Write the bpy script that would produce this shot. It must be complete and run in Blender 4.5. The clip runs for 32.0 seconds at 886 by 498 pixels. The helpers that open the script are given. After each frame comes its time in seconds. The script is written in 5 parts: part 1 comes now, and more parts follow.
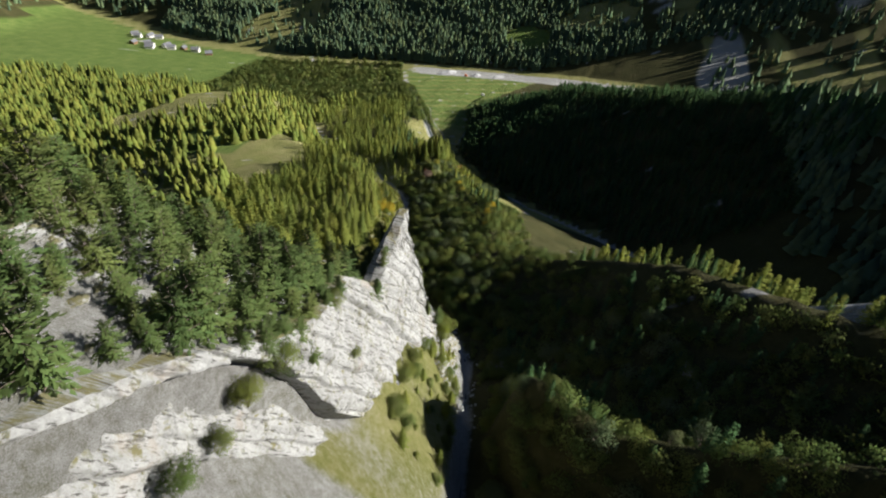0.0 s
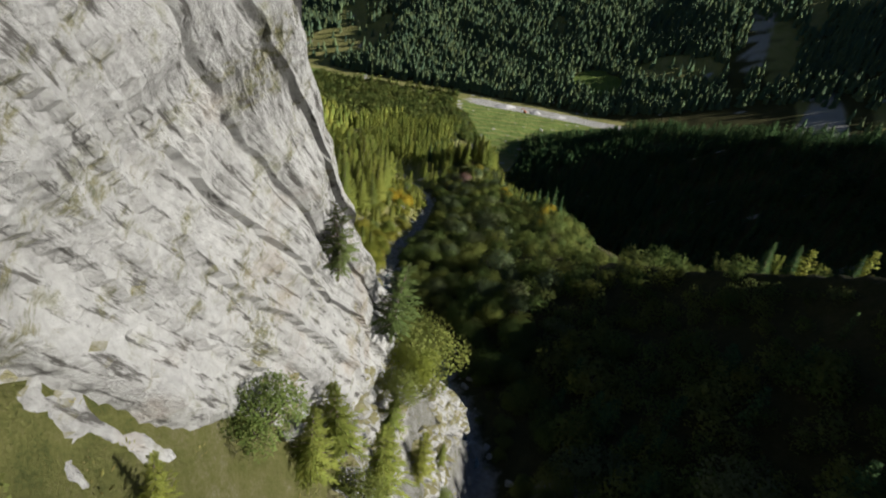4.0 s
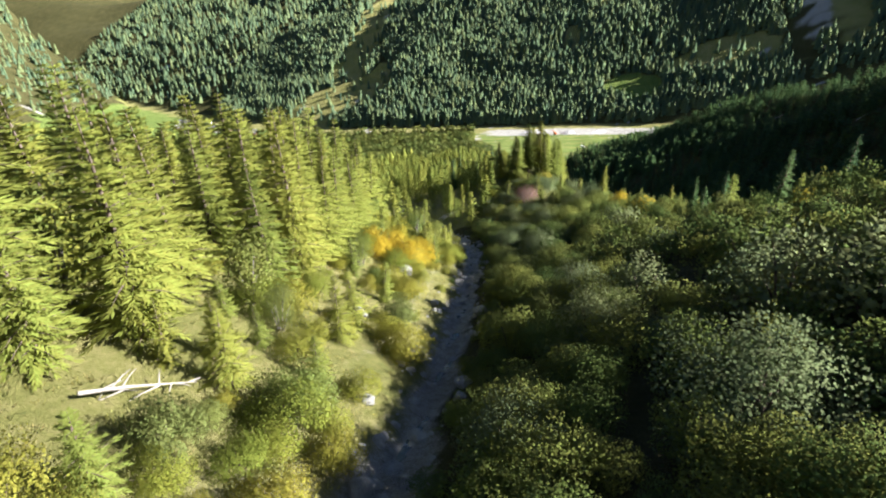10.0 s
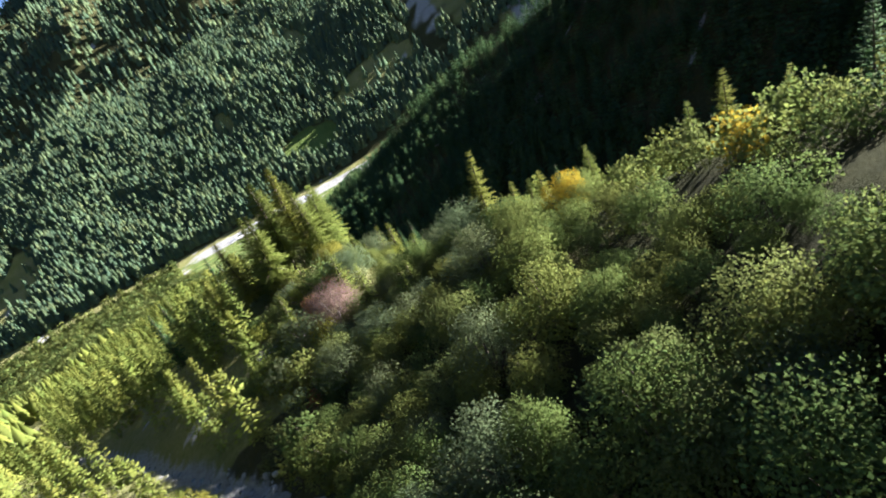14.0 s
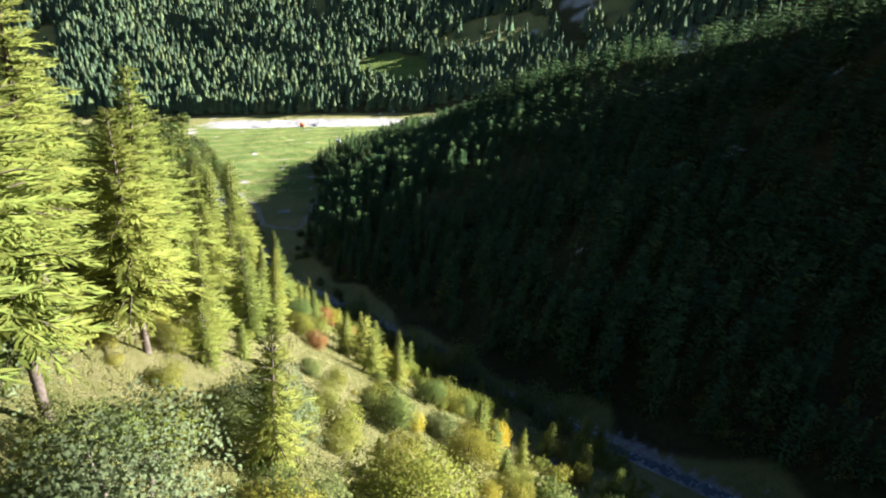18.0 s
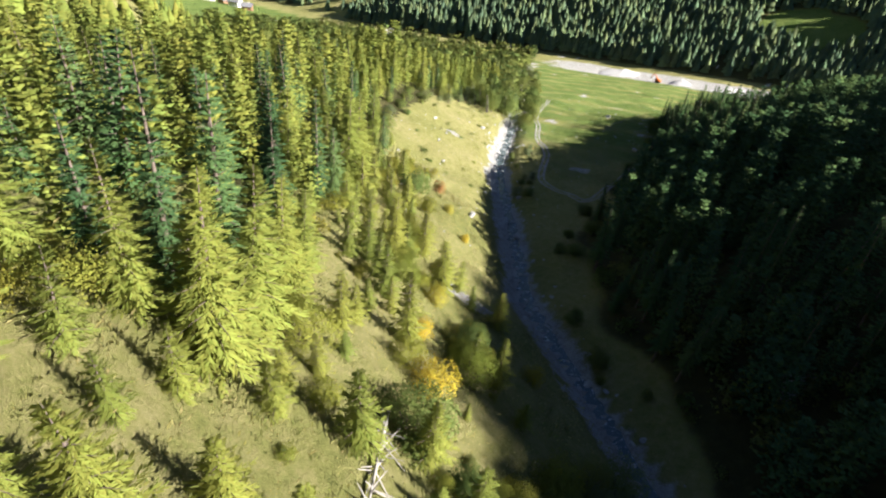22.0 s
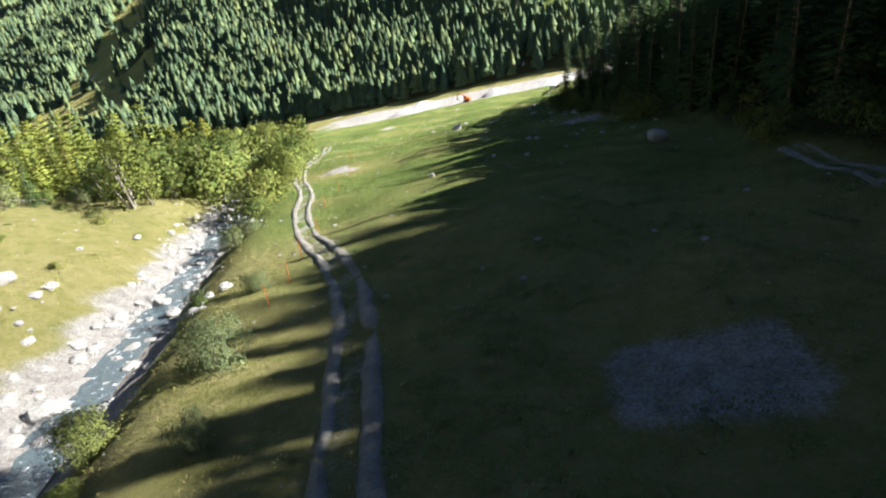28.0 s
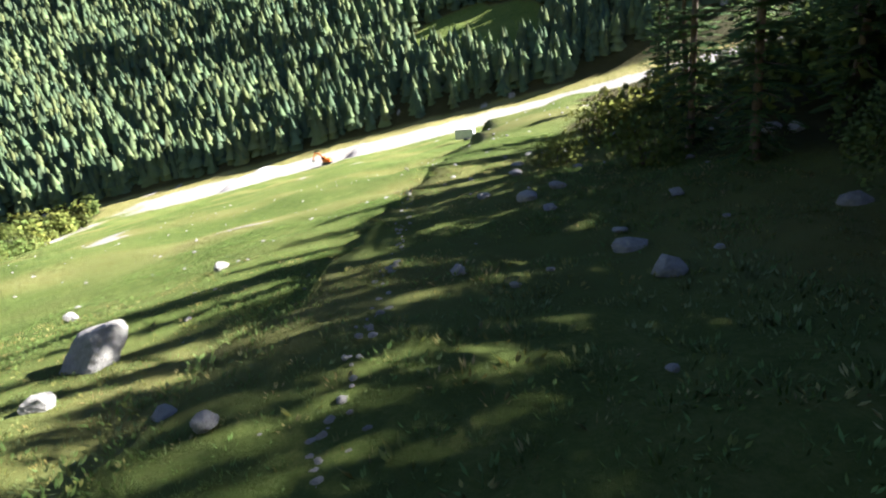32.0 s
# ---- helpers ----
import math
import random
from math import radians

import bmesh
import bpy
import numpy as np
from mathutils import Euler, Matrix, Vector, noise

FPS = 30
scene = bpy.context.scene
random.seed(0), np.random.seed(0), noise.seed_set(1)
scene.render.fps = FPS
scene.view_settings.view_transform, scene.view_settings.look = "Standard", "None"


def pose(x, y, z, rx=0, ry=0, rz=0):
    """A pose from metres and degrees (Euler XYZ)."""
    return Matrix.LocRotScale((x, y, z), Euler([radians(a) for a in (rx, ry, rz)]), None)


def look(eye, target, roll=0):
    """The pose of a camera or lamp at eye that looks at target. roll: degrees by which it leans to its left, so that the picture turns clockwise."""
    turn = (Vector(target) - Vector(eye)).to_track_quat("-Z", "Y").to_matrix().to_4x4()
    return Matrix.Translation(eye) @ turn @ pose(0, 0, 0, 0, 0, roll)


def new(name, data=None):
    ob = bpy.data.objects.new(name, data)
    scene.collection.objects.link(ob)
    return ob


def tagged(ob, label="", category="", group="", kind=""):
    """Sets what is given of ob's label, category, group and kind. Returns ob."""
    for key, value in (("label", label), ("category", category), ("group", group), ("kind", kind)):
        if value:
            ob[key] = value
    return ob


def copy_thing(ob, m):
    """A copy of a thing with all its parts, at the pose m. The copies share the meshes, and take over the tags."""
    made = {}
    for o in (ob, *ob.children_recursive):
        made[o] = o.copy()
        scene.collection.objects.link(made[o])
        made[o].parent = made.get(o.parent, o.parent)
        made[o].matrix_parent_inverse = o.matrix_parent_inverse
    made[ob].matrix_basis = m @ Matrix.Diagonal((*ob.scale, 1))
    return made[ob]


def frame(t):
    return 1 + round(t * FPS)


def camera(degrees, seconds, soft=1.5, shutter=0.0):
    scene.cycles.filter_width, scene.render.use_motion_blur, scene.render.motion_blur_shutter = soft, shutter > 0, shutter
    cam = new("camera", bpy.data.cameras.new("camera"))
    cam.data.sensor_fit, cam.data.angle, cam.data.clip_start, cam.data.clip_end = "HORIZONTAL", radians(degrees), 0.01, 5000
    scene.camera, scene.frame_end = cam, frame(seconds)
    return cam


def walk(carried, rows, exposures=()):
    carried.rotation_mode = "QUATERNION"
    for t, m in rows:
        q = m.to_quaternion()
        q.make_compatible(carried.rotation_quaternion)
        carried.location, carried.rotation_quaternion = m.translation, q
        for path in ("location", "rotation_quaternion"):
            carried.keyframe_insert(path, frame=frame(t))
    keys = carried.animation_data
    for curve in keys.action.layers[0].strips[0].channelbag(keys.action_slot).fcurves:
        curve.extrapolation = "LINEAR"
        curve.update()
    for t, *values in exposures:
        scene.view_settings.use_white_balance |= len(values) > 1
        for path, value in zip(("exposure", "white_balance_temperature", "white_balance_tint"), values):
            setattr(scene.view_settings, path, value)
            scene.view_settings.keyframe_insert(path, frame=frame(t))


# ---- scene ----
cam = camera(76.2, 32.0, 2.1)
PATH = [
    (0, (0.00, -0.00, 300.00), (-0.790, 7.775, 293.761), 5.45),
    (0.5, (0.02, 6.55, 291.24), (-0.361, 14.537, 285.237), -1.31),
    (1, (-0.05, 13.09, 282.46), (-0.273, 21.133, 276.526), 1.00),
    (1.5, (-0.28, 19.74, 273.83), (-0.772, 27.886, 268.043), 7.30),
    (2, (-0.62, 26.84, 265.68), (-1.756, 35.232, 260.363), 2.91),
    (2.5, (-0.94, 34.43, 258.14), (-2.488, 42.883, 253.028), -15.20),
    (4.5, (-2.24, 67.33, 230.62), (-3.741, 75.250, 224.700), 26.79),
    (5, (-2.80, 76.01, 224.55), (-4.369, 83.311, 217.905), 42.17),
    (5.5, (-3.80, 84.56, 218.52), (-6.073, 91.288, 211.476), 48.68),
    (6, (-5.65, 92.65, 212.38), (-9.019, 99.220, 205.636), 31.27),
    (6.5, (-8.44, 100.83, 206.24), (-11.674, 107.905, 199.954), 18.65),
    (7, (-11.70, 109.27, 200.16), (-14.679, 116.691, 194.155), 5.31),
    (7.5, (-15.01, 117.90, 194.17), (-17.683, 125.619, 188.402), -3.94),
    (8, (-18.15, 127.10, 188.72), (-20.507, 135.093, 183.196), -6.72),
    (8.5, (-21.15, 136.86, 183.94), (-23.491, 144.951, 178.550), -3.49),
    (9, (-24.11, 146.80, 179.50), (-26.445, 154.941, 174.188), -0.83),
    (9.5, (-27.09, 156.89, 175.52), (-29.447, 165.205, 170.502), -0.12),
    (10, (-29.97, 167.07, 172.03), (-32.335, 175.546, 167.282), -1.17),
    (10.5, (-32.73, 177.21, 168.61), (-34.972, 185.697, 163.809), -1.29),
    (11, (-35.43, 186.97, 165.02), (-37.658, 195.194, 159.790), 2.63),
    (11.5, (-38.27, 196.36, 161.22), (-40.423, 204.586, 155.955), 10.17),
    (12, (-41.07, 205.58, 157.48), (-42.928, 214.162, 152.691), 5.52),
    (12.5, (-43.54, 214.74, 153.97), (-43.458, 223.582, 149.297), -10.31),
    (13, (-44.98, 223.88, 150.59), (-43.879, 232.766, 146.140), -20.98),
    (13.5, (-45.12, 233.07, 147.54), (-43.157, 241.798, 143.076), -29.88),
    (15.5, (-38.03, 273.52, 133.74), (-36.265, 282.593, 129.914), 24.34),
    (16, (-36.31, 283.78, 130.54), (-34.519, 292.882, 126.811), 13.64),
    (16.5, (-34.69, 294.13, 127.67), (-32.090, 303.112, 124.112), -3.66),
    (17, (-32.95, 304.38, 124.85), (-30.295, 313.197, 120.954), -5.79),
    (17.5, (-31.15, 314.34, 121.84), (-28.826, 323.078, 117.571), 0.57),
    (18, (-29.43, 324.01, 118.57), (-27.817, 332.742, 113.973), 6.28),
    (18.5, (-28.00, 333.44, 114.89), (-27.288, 342.090, 109.920), 8.61),
    (19, (-26.94, 342.79, 110.88), (-26.820, 351.312, 105.648), 9.87),
    (19.5, (-26.34, 352.23, 106.74), (-27.022, 360.637, 101.376), 5.29),
    (20, (-26.20, 361.58, 102.45), (-27.953, 369.791, 97.023), -1.15),
    (20.5, (-26.47, 370.88, 98.06), (-29.260, 378.765, 92.575), 1.13),
    (21, (-27.29, 380.11, 93.56), (-30.620, 387.716, 87.995), 4.13),
    (21.5, (-28.65, 389.40, 88.92), (-32.133, 396.897, 83.296), 5.81),
    (22, (-30.40, 398.79, 83.97), (-33.787, 406.343, 78.353), 7.53),
    (22.5, (-32.57, 408.35, 78.93), (-35.975, 415.973, 73.426), 7.48),
    (23, (-35.09, 418.00, 73.86), (-38.650, 426.046, 69.108), -0.46),
    (23.5, (-37.86, 427.68, 68.76), (-41.339, 435.706, 63.914), -5.91),
    (24, (-40.69, 437.33, 63.63), (-43.970, 445.289, 58.543), -10.98),
    (24.5, (-43.37, 446.96, 58.46), (-46.499, 454.934, 53.297), -14.17),
    (25, (-45.94, 456.86, 53.36), (-49.013, 464.903, 48.279), -15.84),
    (25.5, (-48.57, 467.08, 48.51), (-51.641, 475.371, 43.831), -14.20),
    (26, (-51.46, 477.61, 44.37), (-53.775, 486.370, 40.136), -14.23),
    (26.5, (-53.81, 488.43, 40.51), (-55.535, 497.436, 36.518), -13.50),
    (28.5, (-61.81, 532.69, 30.49), (-62.654, 541.649, 26.116), -5.40),
    (29, (-62.28, 543.75, 27.81), (-62.831, 553.114, 24.342), -3.71),
    (29.5, (-62.52, 554.89, 25.57), (-62.905, 564.416, 22.559), -3.82),
    (30, (-62.43, 566.05, 23.64), (-62.628, 575.523, 20.436), -7.94),
    (30.5, (-62.03, 577.08, 21.70), (-62.073, 586.440, 18.174), -11.71),
    (31, (-61.18, 587.99, 19.58), (-60.996, 597.332, 16.009), -11.57),
    (31.5, (-60.16, 598.81, 17.30), (-59.619, 608.135, 13.719), -9.06),
    (32, (-59.04, 609.49, 14.89), (-58.005, 618.752, 11.251), -7.57),
]
EXPOSURES = [(0.0, 0.95, 6000, 10), (1.0, 1.0, 6000, 10), (2.0, 0.75, 6000, 10), (5.0, 0.85, 6150, 10), (6.0, 1.1, 6200, 10), (7.0, 1.55, 6150, 10), (8.0, 2.15, 6050, 12), (9.0, 2.15, 6050, 12), (12.0, 2.15, 6000, 12), (13.5, 2.3, 5750, 13), (16.0, 2.5, 5600, 14), (17.0, 2.65, 5650, 14), (18.0, 2.35, 5850, 13), (22.0, 2.0, 6150, 13), (26.0, 1.9, 6150, 13), (29.0, 2.5, 6050, 14), (32.0, 2.75, 6100, 15)]
walk(cam, [(t, look(eye, target, roll)) for t, eye, target, roll in PATH], exposures=EXPOSURES)

# ---- world, sun, exposure ----
SUN_AZ, SUN_EL = 84.0, 28.3
world = bpy.data.worlds.new("sky")
scene.world = world
world.use_nodes = True
wn = world.node_tree.nodes
sky = wn.new("ShaderNodeTexSky")
sky.sky_type = "NISHITA"
sky.sun_disc = False
sky.sun_elevation, sky.sun_rotation = radians(SUN_EL), radians(SUN_AZ)
sky.altitude, sky.air_density, sky.dust_density = 1400, 0.42, 0.25
world.node_tree.links.new(sky.outputs[0], wn["Background"].inputs[0])
wn["Background"].inputs[1].default_value = 0.05
sun = new("sun", bpy.data.lights.new("sun", "SUN"))
sun.data.energy, sun.data.angle, sun.data.color = 5.0, radians(0.6), (1.0, 0.93, 0.82)
SUN_DIR = Vector((math.sin(radians(SUN_AZ)) * math.cos(radians(SUN_EL)), math.cos(radians(SUN_AZ)) * math.cos(radians(SUN_EL)), math.sin(radians(SUN_EL))))
sun.matrix_world = look((0, 0, 900), Vector((0, 0, 900)) - SUN_DIR)

# ---- lie of the land: lines of x, y, z ----
STREAM_A = [(12, -120, 285), (4, 0, 232), (1, 54, 209), (-1, 92, 192), (-11, 115, 182), (-24, 130, 175), (-29, 146, 169), (-36, 172, 155.5), (-40, 204, 141),
            (-46, 239, 126.5), (-51, 265, 117), (-60, 290, 107), (-85, 330, 92), (-120, 380, 72), (-160, 440, 48), (-200, 520, 20), (-240, 620, -12), (-300, 760, -52), (-340, 900, -78)]
STREAM_B = [(260, 0, 215), (150, 180, 130), (90, 270, 98), (50, 330, 74), (24, 368, 58), (2, 400, 47), (-12, 420, 42), (-26, 440, 38), (-46, 464, 33), (-57, 487, 29),
            (-63, 500, 26.5), (-70, 514, 24), (-78, 533, 20.5), (-90, 575, 13), (-114, 652, -1), (-125, 684, -7), (-150, 760, -20), (-175, 850, -38)]
SPUR = [(170, -120, 330), (130, 0, 285), (80, 60, 245), (46, 111, 218), (20, 135, 194.5), (3, 160, 174.5), (0, 200, 160), (-3, 229, 149), (-14, 258, 133), (-26, 290, 119), (-38, 308, 112),
        (-44, 325, 110), (-46, 345, 105), (-45, 365, 95), (-46, 393, 79), (-49, 418, 62), (-64, 445, 51), (-98, 478, 43), (-118, 540, 30), (-130, 600, 10), (-150, 680, -8), (-200, 850, -44)]
WEST = [(-60, -120, 330), (-50, 0, 290), (-45, 30, 272), (-38, 60, 244), (-38, 85, 221), (-40, 105, 206), (-42, 125, 192), (-48, 150, 172), (-56, 180, 158), (-64, 210, 146),
        (-72, 240, 136), (-85, 270, 122), (-105, 300, 110), (-135, 340, 95), (-190, 400, 75), (-250, 500, 45), (-300, 620, 8), (-360, 760, -35), (-400, 900, -70)]
# the cliff beside the upper gorge: y, x and z of its brink and of its foot
BRINK = [(-14, -33, 286), (10, -24, 275), (24, -20.5, 267.5), (30, -17.5, 263), (38, -15.5, 259.5), (49, -17, 254), (55, -15.5, 248), (57.5, -14.8, 243.4), (60, -15, 243.6), (65, -14.5, 247.4), (68.5, -14, 250.2),
         (69.7, -13.8, 250.5), (71.5, -13.4, 246), (76, -12, 232), (82, -10, 217), (88, -7.5, 207), (93, -5, 199)]
FOOT = [(-14, -19, 262), (10, -19, 252), (25, -17, 245), (35, -14, 241), (44, -12.3, 237.5), (50, -11.6, 233.8), (57, -10.9, 231), (62, -10.9, 228.5), (70, -10.3, 222.5), (80, -8.7, 214), (88, -6.2, 204.5), (93, -4, 197)]
RIVER = [(1500, 100, 260), (700, 480, 120), (300, 690, 38), (90, 795, -4), (0, 828, -20), (-60, 842, -28), (-120, 855, -37), (-200, 868, -47), (-370, 882, -64), (-600, 962, -88), (-900, 1100, -118), (-2500, 1650, -240)]


def brown_meadow(x, y):
    """Below 1 inside the dry meadow on the western shelf."""
    return np.minimum(np.hypot((x + 328) / 52, (y - 630) / 150), np.hypot((x + 345) / 75, (y - 492) / 38))


def near(px, py, line):
    """Distance to a line, the side (right of its way is positive) and the line's height there."""
    best, side, z = np.full(px.shape, 1e9), np.zeros(px.shape), np.zeros(px.shape)
    for (ax, ay, az), (bx, by, bz) in zip(line, line[1:]):
        ux, uy = bx - ax, by - ay
        s = np.clip(((px - ax) * ux + (py - ay) * uy) / (ux * ux + uy * uy), 0, 1)
        dx, dy = px - ax - s * ux, py - ay - s * uy
        d = np.hypot(dx, dy)
        closer = d < best
        best = np.where(closer, d, best)
        side = np.where(closer, np.where(ux * (py - ay) - uy * (px - ax) < 0, 1.0, -1.0), side)
        z = np.where(closer, az + s * (bz - az), z)
    return best, side, z


def ease(a, b, v):
    s = np.clip((v - a) / (b - a), 0, 1)
    return s * s * (3 - 2 * s)


def waves(x, y, size, seed):
    """Soft unevenness between about -1 and 1."""
    rng = np.random.RandomState(seed)
    out = np.zeros(np.shape(x))
    for k in range(7):
        a, f = rng.uniform(0, 6.283), (0.6 + 0.25 * k) * 6.283 / size
        out = out + np.sin((x * math.cos(a) + y * math.sin(a)) * f + rng.uniform(0, 6.283)) / (1 + 0.35 * k)
    return out / 2.6


def height(x, y):
    x, y = np.asarray(x, float), np.asarray(y, float)
    da, sa, za = near(x, y, STREAM_A)
    db, sb, zb = near(x, y, STREAM_B)
    dc, sc, zc = near(x, y, SPUR)
    dw, sw, zw = near(x, y, WEST)
    dv, sv, zv = near(x, y, RIVER)
    plain = zv + np.where(dv < 14, 0.03 * dv, 0.42 + 0.150 * (dv - 14)) - 0.00006 * np.clip(dv - 250, 0, 900) ** 2
    # west bank of the upper gorge
    p = np.interp(y, [40, 80, 115, 160, 260], [0.55, 0.6, 1.6, 1.1, 1.2])
    g = da / (da + dw + 1e-6)
    west = za + (zw - za) * g ** p
    k = np.interp(y, [0, 30, 60, 110, 160, 220], [0.25, 0.1, -0.3, -0.2, 0.0, 0.03])
    beyond = zw + k * np.minimum(dw, 70)
    beyond = beyond + (np.minimum(plain, beyond) - beyond) * ease(25, 230, dw)
    # spur between the gorges, then the far bank with its mountain
    g1 = da / (da + dc + 1e-6)
    spur_w = za + (zc - za) * g1 ** np.interp(y, [0, 100, 135, 260, 300, 340], [0.9, 1.2, 1.3, 0.85, 1.0, 1.0])
    g2 = dc / (dc + db + 1e-6)
    spur_e = zc + (zb - zc) * g2
    flat = np.interp(y, [430, 480, 500, 545, 600, 625, 650, 680, 760, 850], [4, 11, 16, 38, 51, 55, 66, 90, 150, 220])
    gentle = np.interp(y, [500, 560, 610, 660], [0.09, 0.08, 0.03, -0.03])
    east = zb + gentle * np.minimum(db, flat) + np.interp(y, [380, 430, 480, 520, 580, 700], [0.68, 0.64, 0.48, 0.45, 0.49, 0.45]) * np.maximum(db - flat, 0) + 0.08 * np.maximum(db - flat - 28, 0) * (y > 440) * (y < 575)
    east = np.minimum(east, np.maximum(zv + 0.44 * (dv - 69), zb + 0.09 * db))
    west_of_a, right_of_c, right_of_b = sa < 0, sc > 0, sb > 0
    h = np.where(west_of_a, np.where(sw < 0, beyond, west), np.where(right_of_b, east, np.where(right_of_c, spur_e, spur_w)))
    # the shelf behind the cliff's brink
    bx, bz = np.interp(y, [q[0] for q in BRINK], [q[1] for q in BRINK]), np.interp(y, [q[0] for q in BRINK], [q[2] for q in BRINK])
    shelf = bz - 0.4 + np.interp(y, [20, 40, 52, 62, 75], [0.62, 0.42, 0.0, -1.2, -2.2]) * (bx - x)
    h = np.where((x < bx - 0.3) & (y < 90) & (y > -14) & (bx - x < 26), np.maximum(h, shelf), h)
    # the grassy foot of the cliff down to the stream
    fx, fz = np.interp(y, [q[0] for q in FOOT], [q[1] for q in FOOT]), np.interp(y, [q[0] for q in FOOT], [q[2] for q in FOOT])
    ay = [q[1] for q in STREAM_A]
    ax, az = np.interp(y, ay, [q[0] for q in STREAM_A]) - 1.3, np.interp(y, ay, [q[2] for q in STREAM_A])
    g = np.clip((ax - x) / np.maximum(ax - fx, 1.0), 0, 1)
    h = np.where((y > 15) & (y < 93) & (x < ax) & (x > fx - 1.5), np.maximum(h, az + (fz + 0.6 - az) * g ** 0.8), h)
    # a rocky rib beside the upper stream
    rib, _, rz = near(x, y, [(6, 57, 235), (13, 55, 232), (21, 49, 232), (33, 47, 235), (60, 42, 246)])
    h = np.maximum(h, rz - 0.55 * rib - 0.13 * rib ** 2 - 26 * (1 - ease(2.0, 10.0, da)))
    # stream beds
    h = h - 0.9 * (1 - ease(0.6, 3.2, da + 0.7 * waves(x, y, 7, 44))) - 1.5 * (1 - ease(2.2, 5.5, db))
    low = ease(560, 700, y) * np.where(right_of_b, 1 - ease(0, 60, east - plain), 1)
    h = h + (plain - h) * low
    # the mountain across the valley
    cap = np.interp(x, [-2600, -1500, -1000, -760, -600, -400, -150, 200, 300, 380, 450, 540, 700, 1100, 2600], [-100, -20, 40, 90, 170, 370, 560, 560, 470, 330, 220, 160, 90, 60, 60])
    north = zv + 0.08 * np.minimum(dv, 26) + 0.52 * np.maximum(dv - 26, 0) * (1 + 0.12 * waves(x, y, 260, 5))
    north = cap + 40 * waves(x, y, 300, 7) - np.log1p(np.exp(np.clip((cap + 40 * waves(x, y, 300, 7) - north) / 25, -40, 40))) * 25
    h = np.where(sv > 0, np.maximum(north, zv - 30), h)
    rough = ease(2, 14, np.minimum(da, db)) * ease(5, 40, dv)
    h = h + rough * (0.7 * waves(x, y, 26, 1) + 0.25 * waves(x, y, 8, 2))
    far = np.hypot(x + 40, y - 400)
    h = h + 0.4 * np.maximum(-960 - x - 0.25 * (y - 1100), 0) * (sv < 0)
    return h + ease(900, 2600, far) * (250 + 180 * waves(x, y, 900, 9)) * np.where(sv > 0, 0.5, 1)


# ---- building helpers ----
def mesh_of(name, verts, faces, material, smooth=False, tint=None, puff=None):
    """A mesh from arrays; faces all of one size."""
    verts, faces = np.asarray(verts, np.float32), np.asarray(faces, np.int32)
    me = bpy.data.meshes.new(name)
    n, k = faces.shape
    me.vertices.add(len(verts))
    me.vertices.foreach_set("co", verts.ravel())
    me.loops.add(n * k)
    me.loops.foreach_set("vertex_index", faces.ravel())
    me.polygons.add(n)
    me.polygons.foreach_set("loop_start", np.arange(0, n * k, k, dtype=np.int32))
    me.polygons.foreach_set("use_smooth", np.full(n, smooth))
    if tint is not None:
        me.attributes.new("tint", "FLOAT", "POINT").data.foreach_set("value", np.asarray(tint, np.float32))
    if puff is not None:
        me.attributes.new("puff", "FLOAT_VECTOR", "POINT").data.foreach_set("vector", np.asarray(puff, np.float32).ravel())
    me.materials.append(material)
    me.update(calc_edges=True)
    return me


def hang(name, me, parent=None, label=""):
    ob = new(name, me)
    ob.parent = parent
    return tagged(ob, label)


def merge(pieces):
    """Joins (verts, faces) pairs."""
    vs, fs, at = [], [], 0
    for v, f in pieces:
        vs.append(np.asarray(v, float))
        fs.append(np.asarray(f) + at)
        at += len(v)
    return np.concatenate(vs), np.concatenate(fs)


def tube(points, radii, sides=6):
    """A tapered tube of triangles along points."""
    pts, out, faces = np.asarray(points, float), [], []
    for i, p in enumerate(pts):
        d = pts[min(i + 1, len(pts) - 1)] - pts[max(i - 1, 0)]
        d = d / (np.linalg.norm(d) + 1e-9)
        u = np.cross(d, (0.3, 0.9, 0.2) if abs(d[2]) > 0.9 else (0, 0, 1))
        u /= np.linalg.norm(u) + 1e-9
        w = np.cross(d, u)
        for s in range(sides):
            a = 6.283185 * s / sides
            out.append(p + radii[i] * (math.cos(a) * u + math.sin(a) * w))
    for i in range(len(pts) - 1):
        for s in range(sides):
            a, b = i * sides + s, i * sides + (s + 1) % sides
            faces += [(a, b, b + sides), (a, b + sides, a + sides)]
    return np.array(out), np.array(faces)


def sprigs(base, way, length, width, rng, level=0.0):
    """Folded leaf sprays, one for each base point; level: how far they lie flat."""
    n = len(base)
    way = way / (np.linalg.norm(way, axis=1)[:, None] + 1e-9)
    u = np.cross(way, np.array([0, 0, 1.0]) * level + rng.normal(size=(n, 3)) * (1 - level))
    u /= np.linalg.norm(u, axis=1)[:, None] + 1e-9
    w = np.cross(way, u)
    w = w * np.where(w[:, 2:] < 0, -1.0, 1.0)
    mid = base + way * (0.42 * length)[:, None] - w * (0.45 * width)[:, None]
    v = np.empty((n, 4, 3))
    v[:, 0], v[:, 2] = base, base + way * length[:, None]
    v[:, 1], v[:, 3] = mid + u * width[:, None], mid - u * width[:, None]
    f = np.array([(0, 1, 2), (0, 2, 3)])[None] + 4 * np.arange(n)[:, None, None]
    return v.reshape(-1, 3), f.reshape(-1, 3)


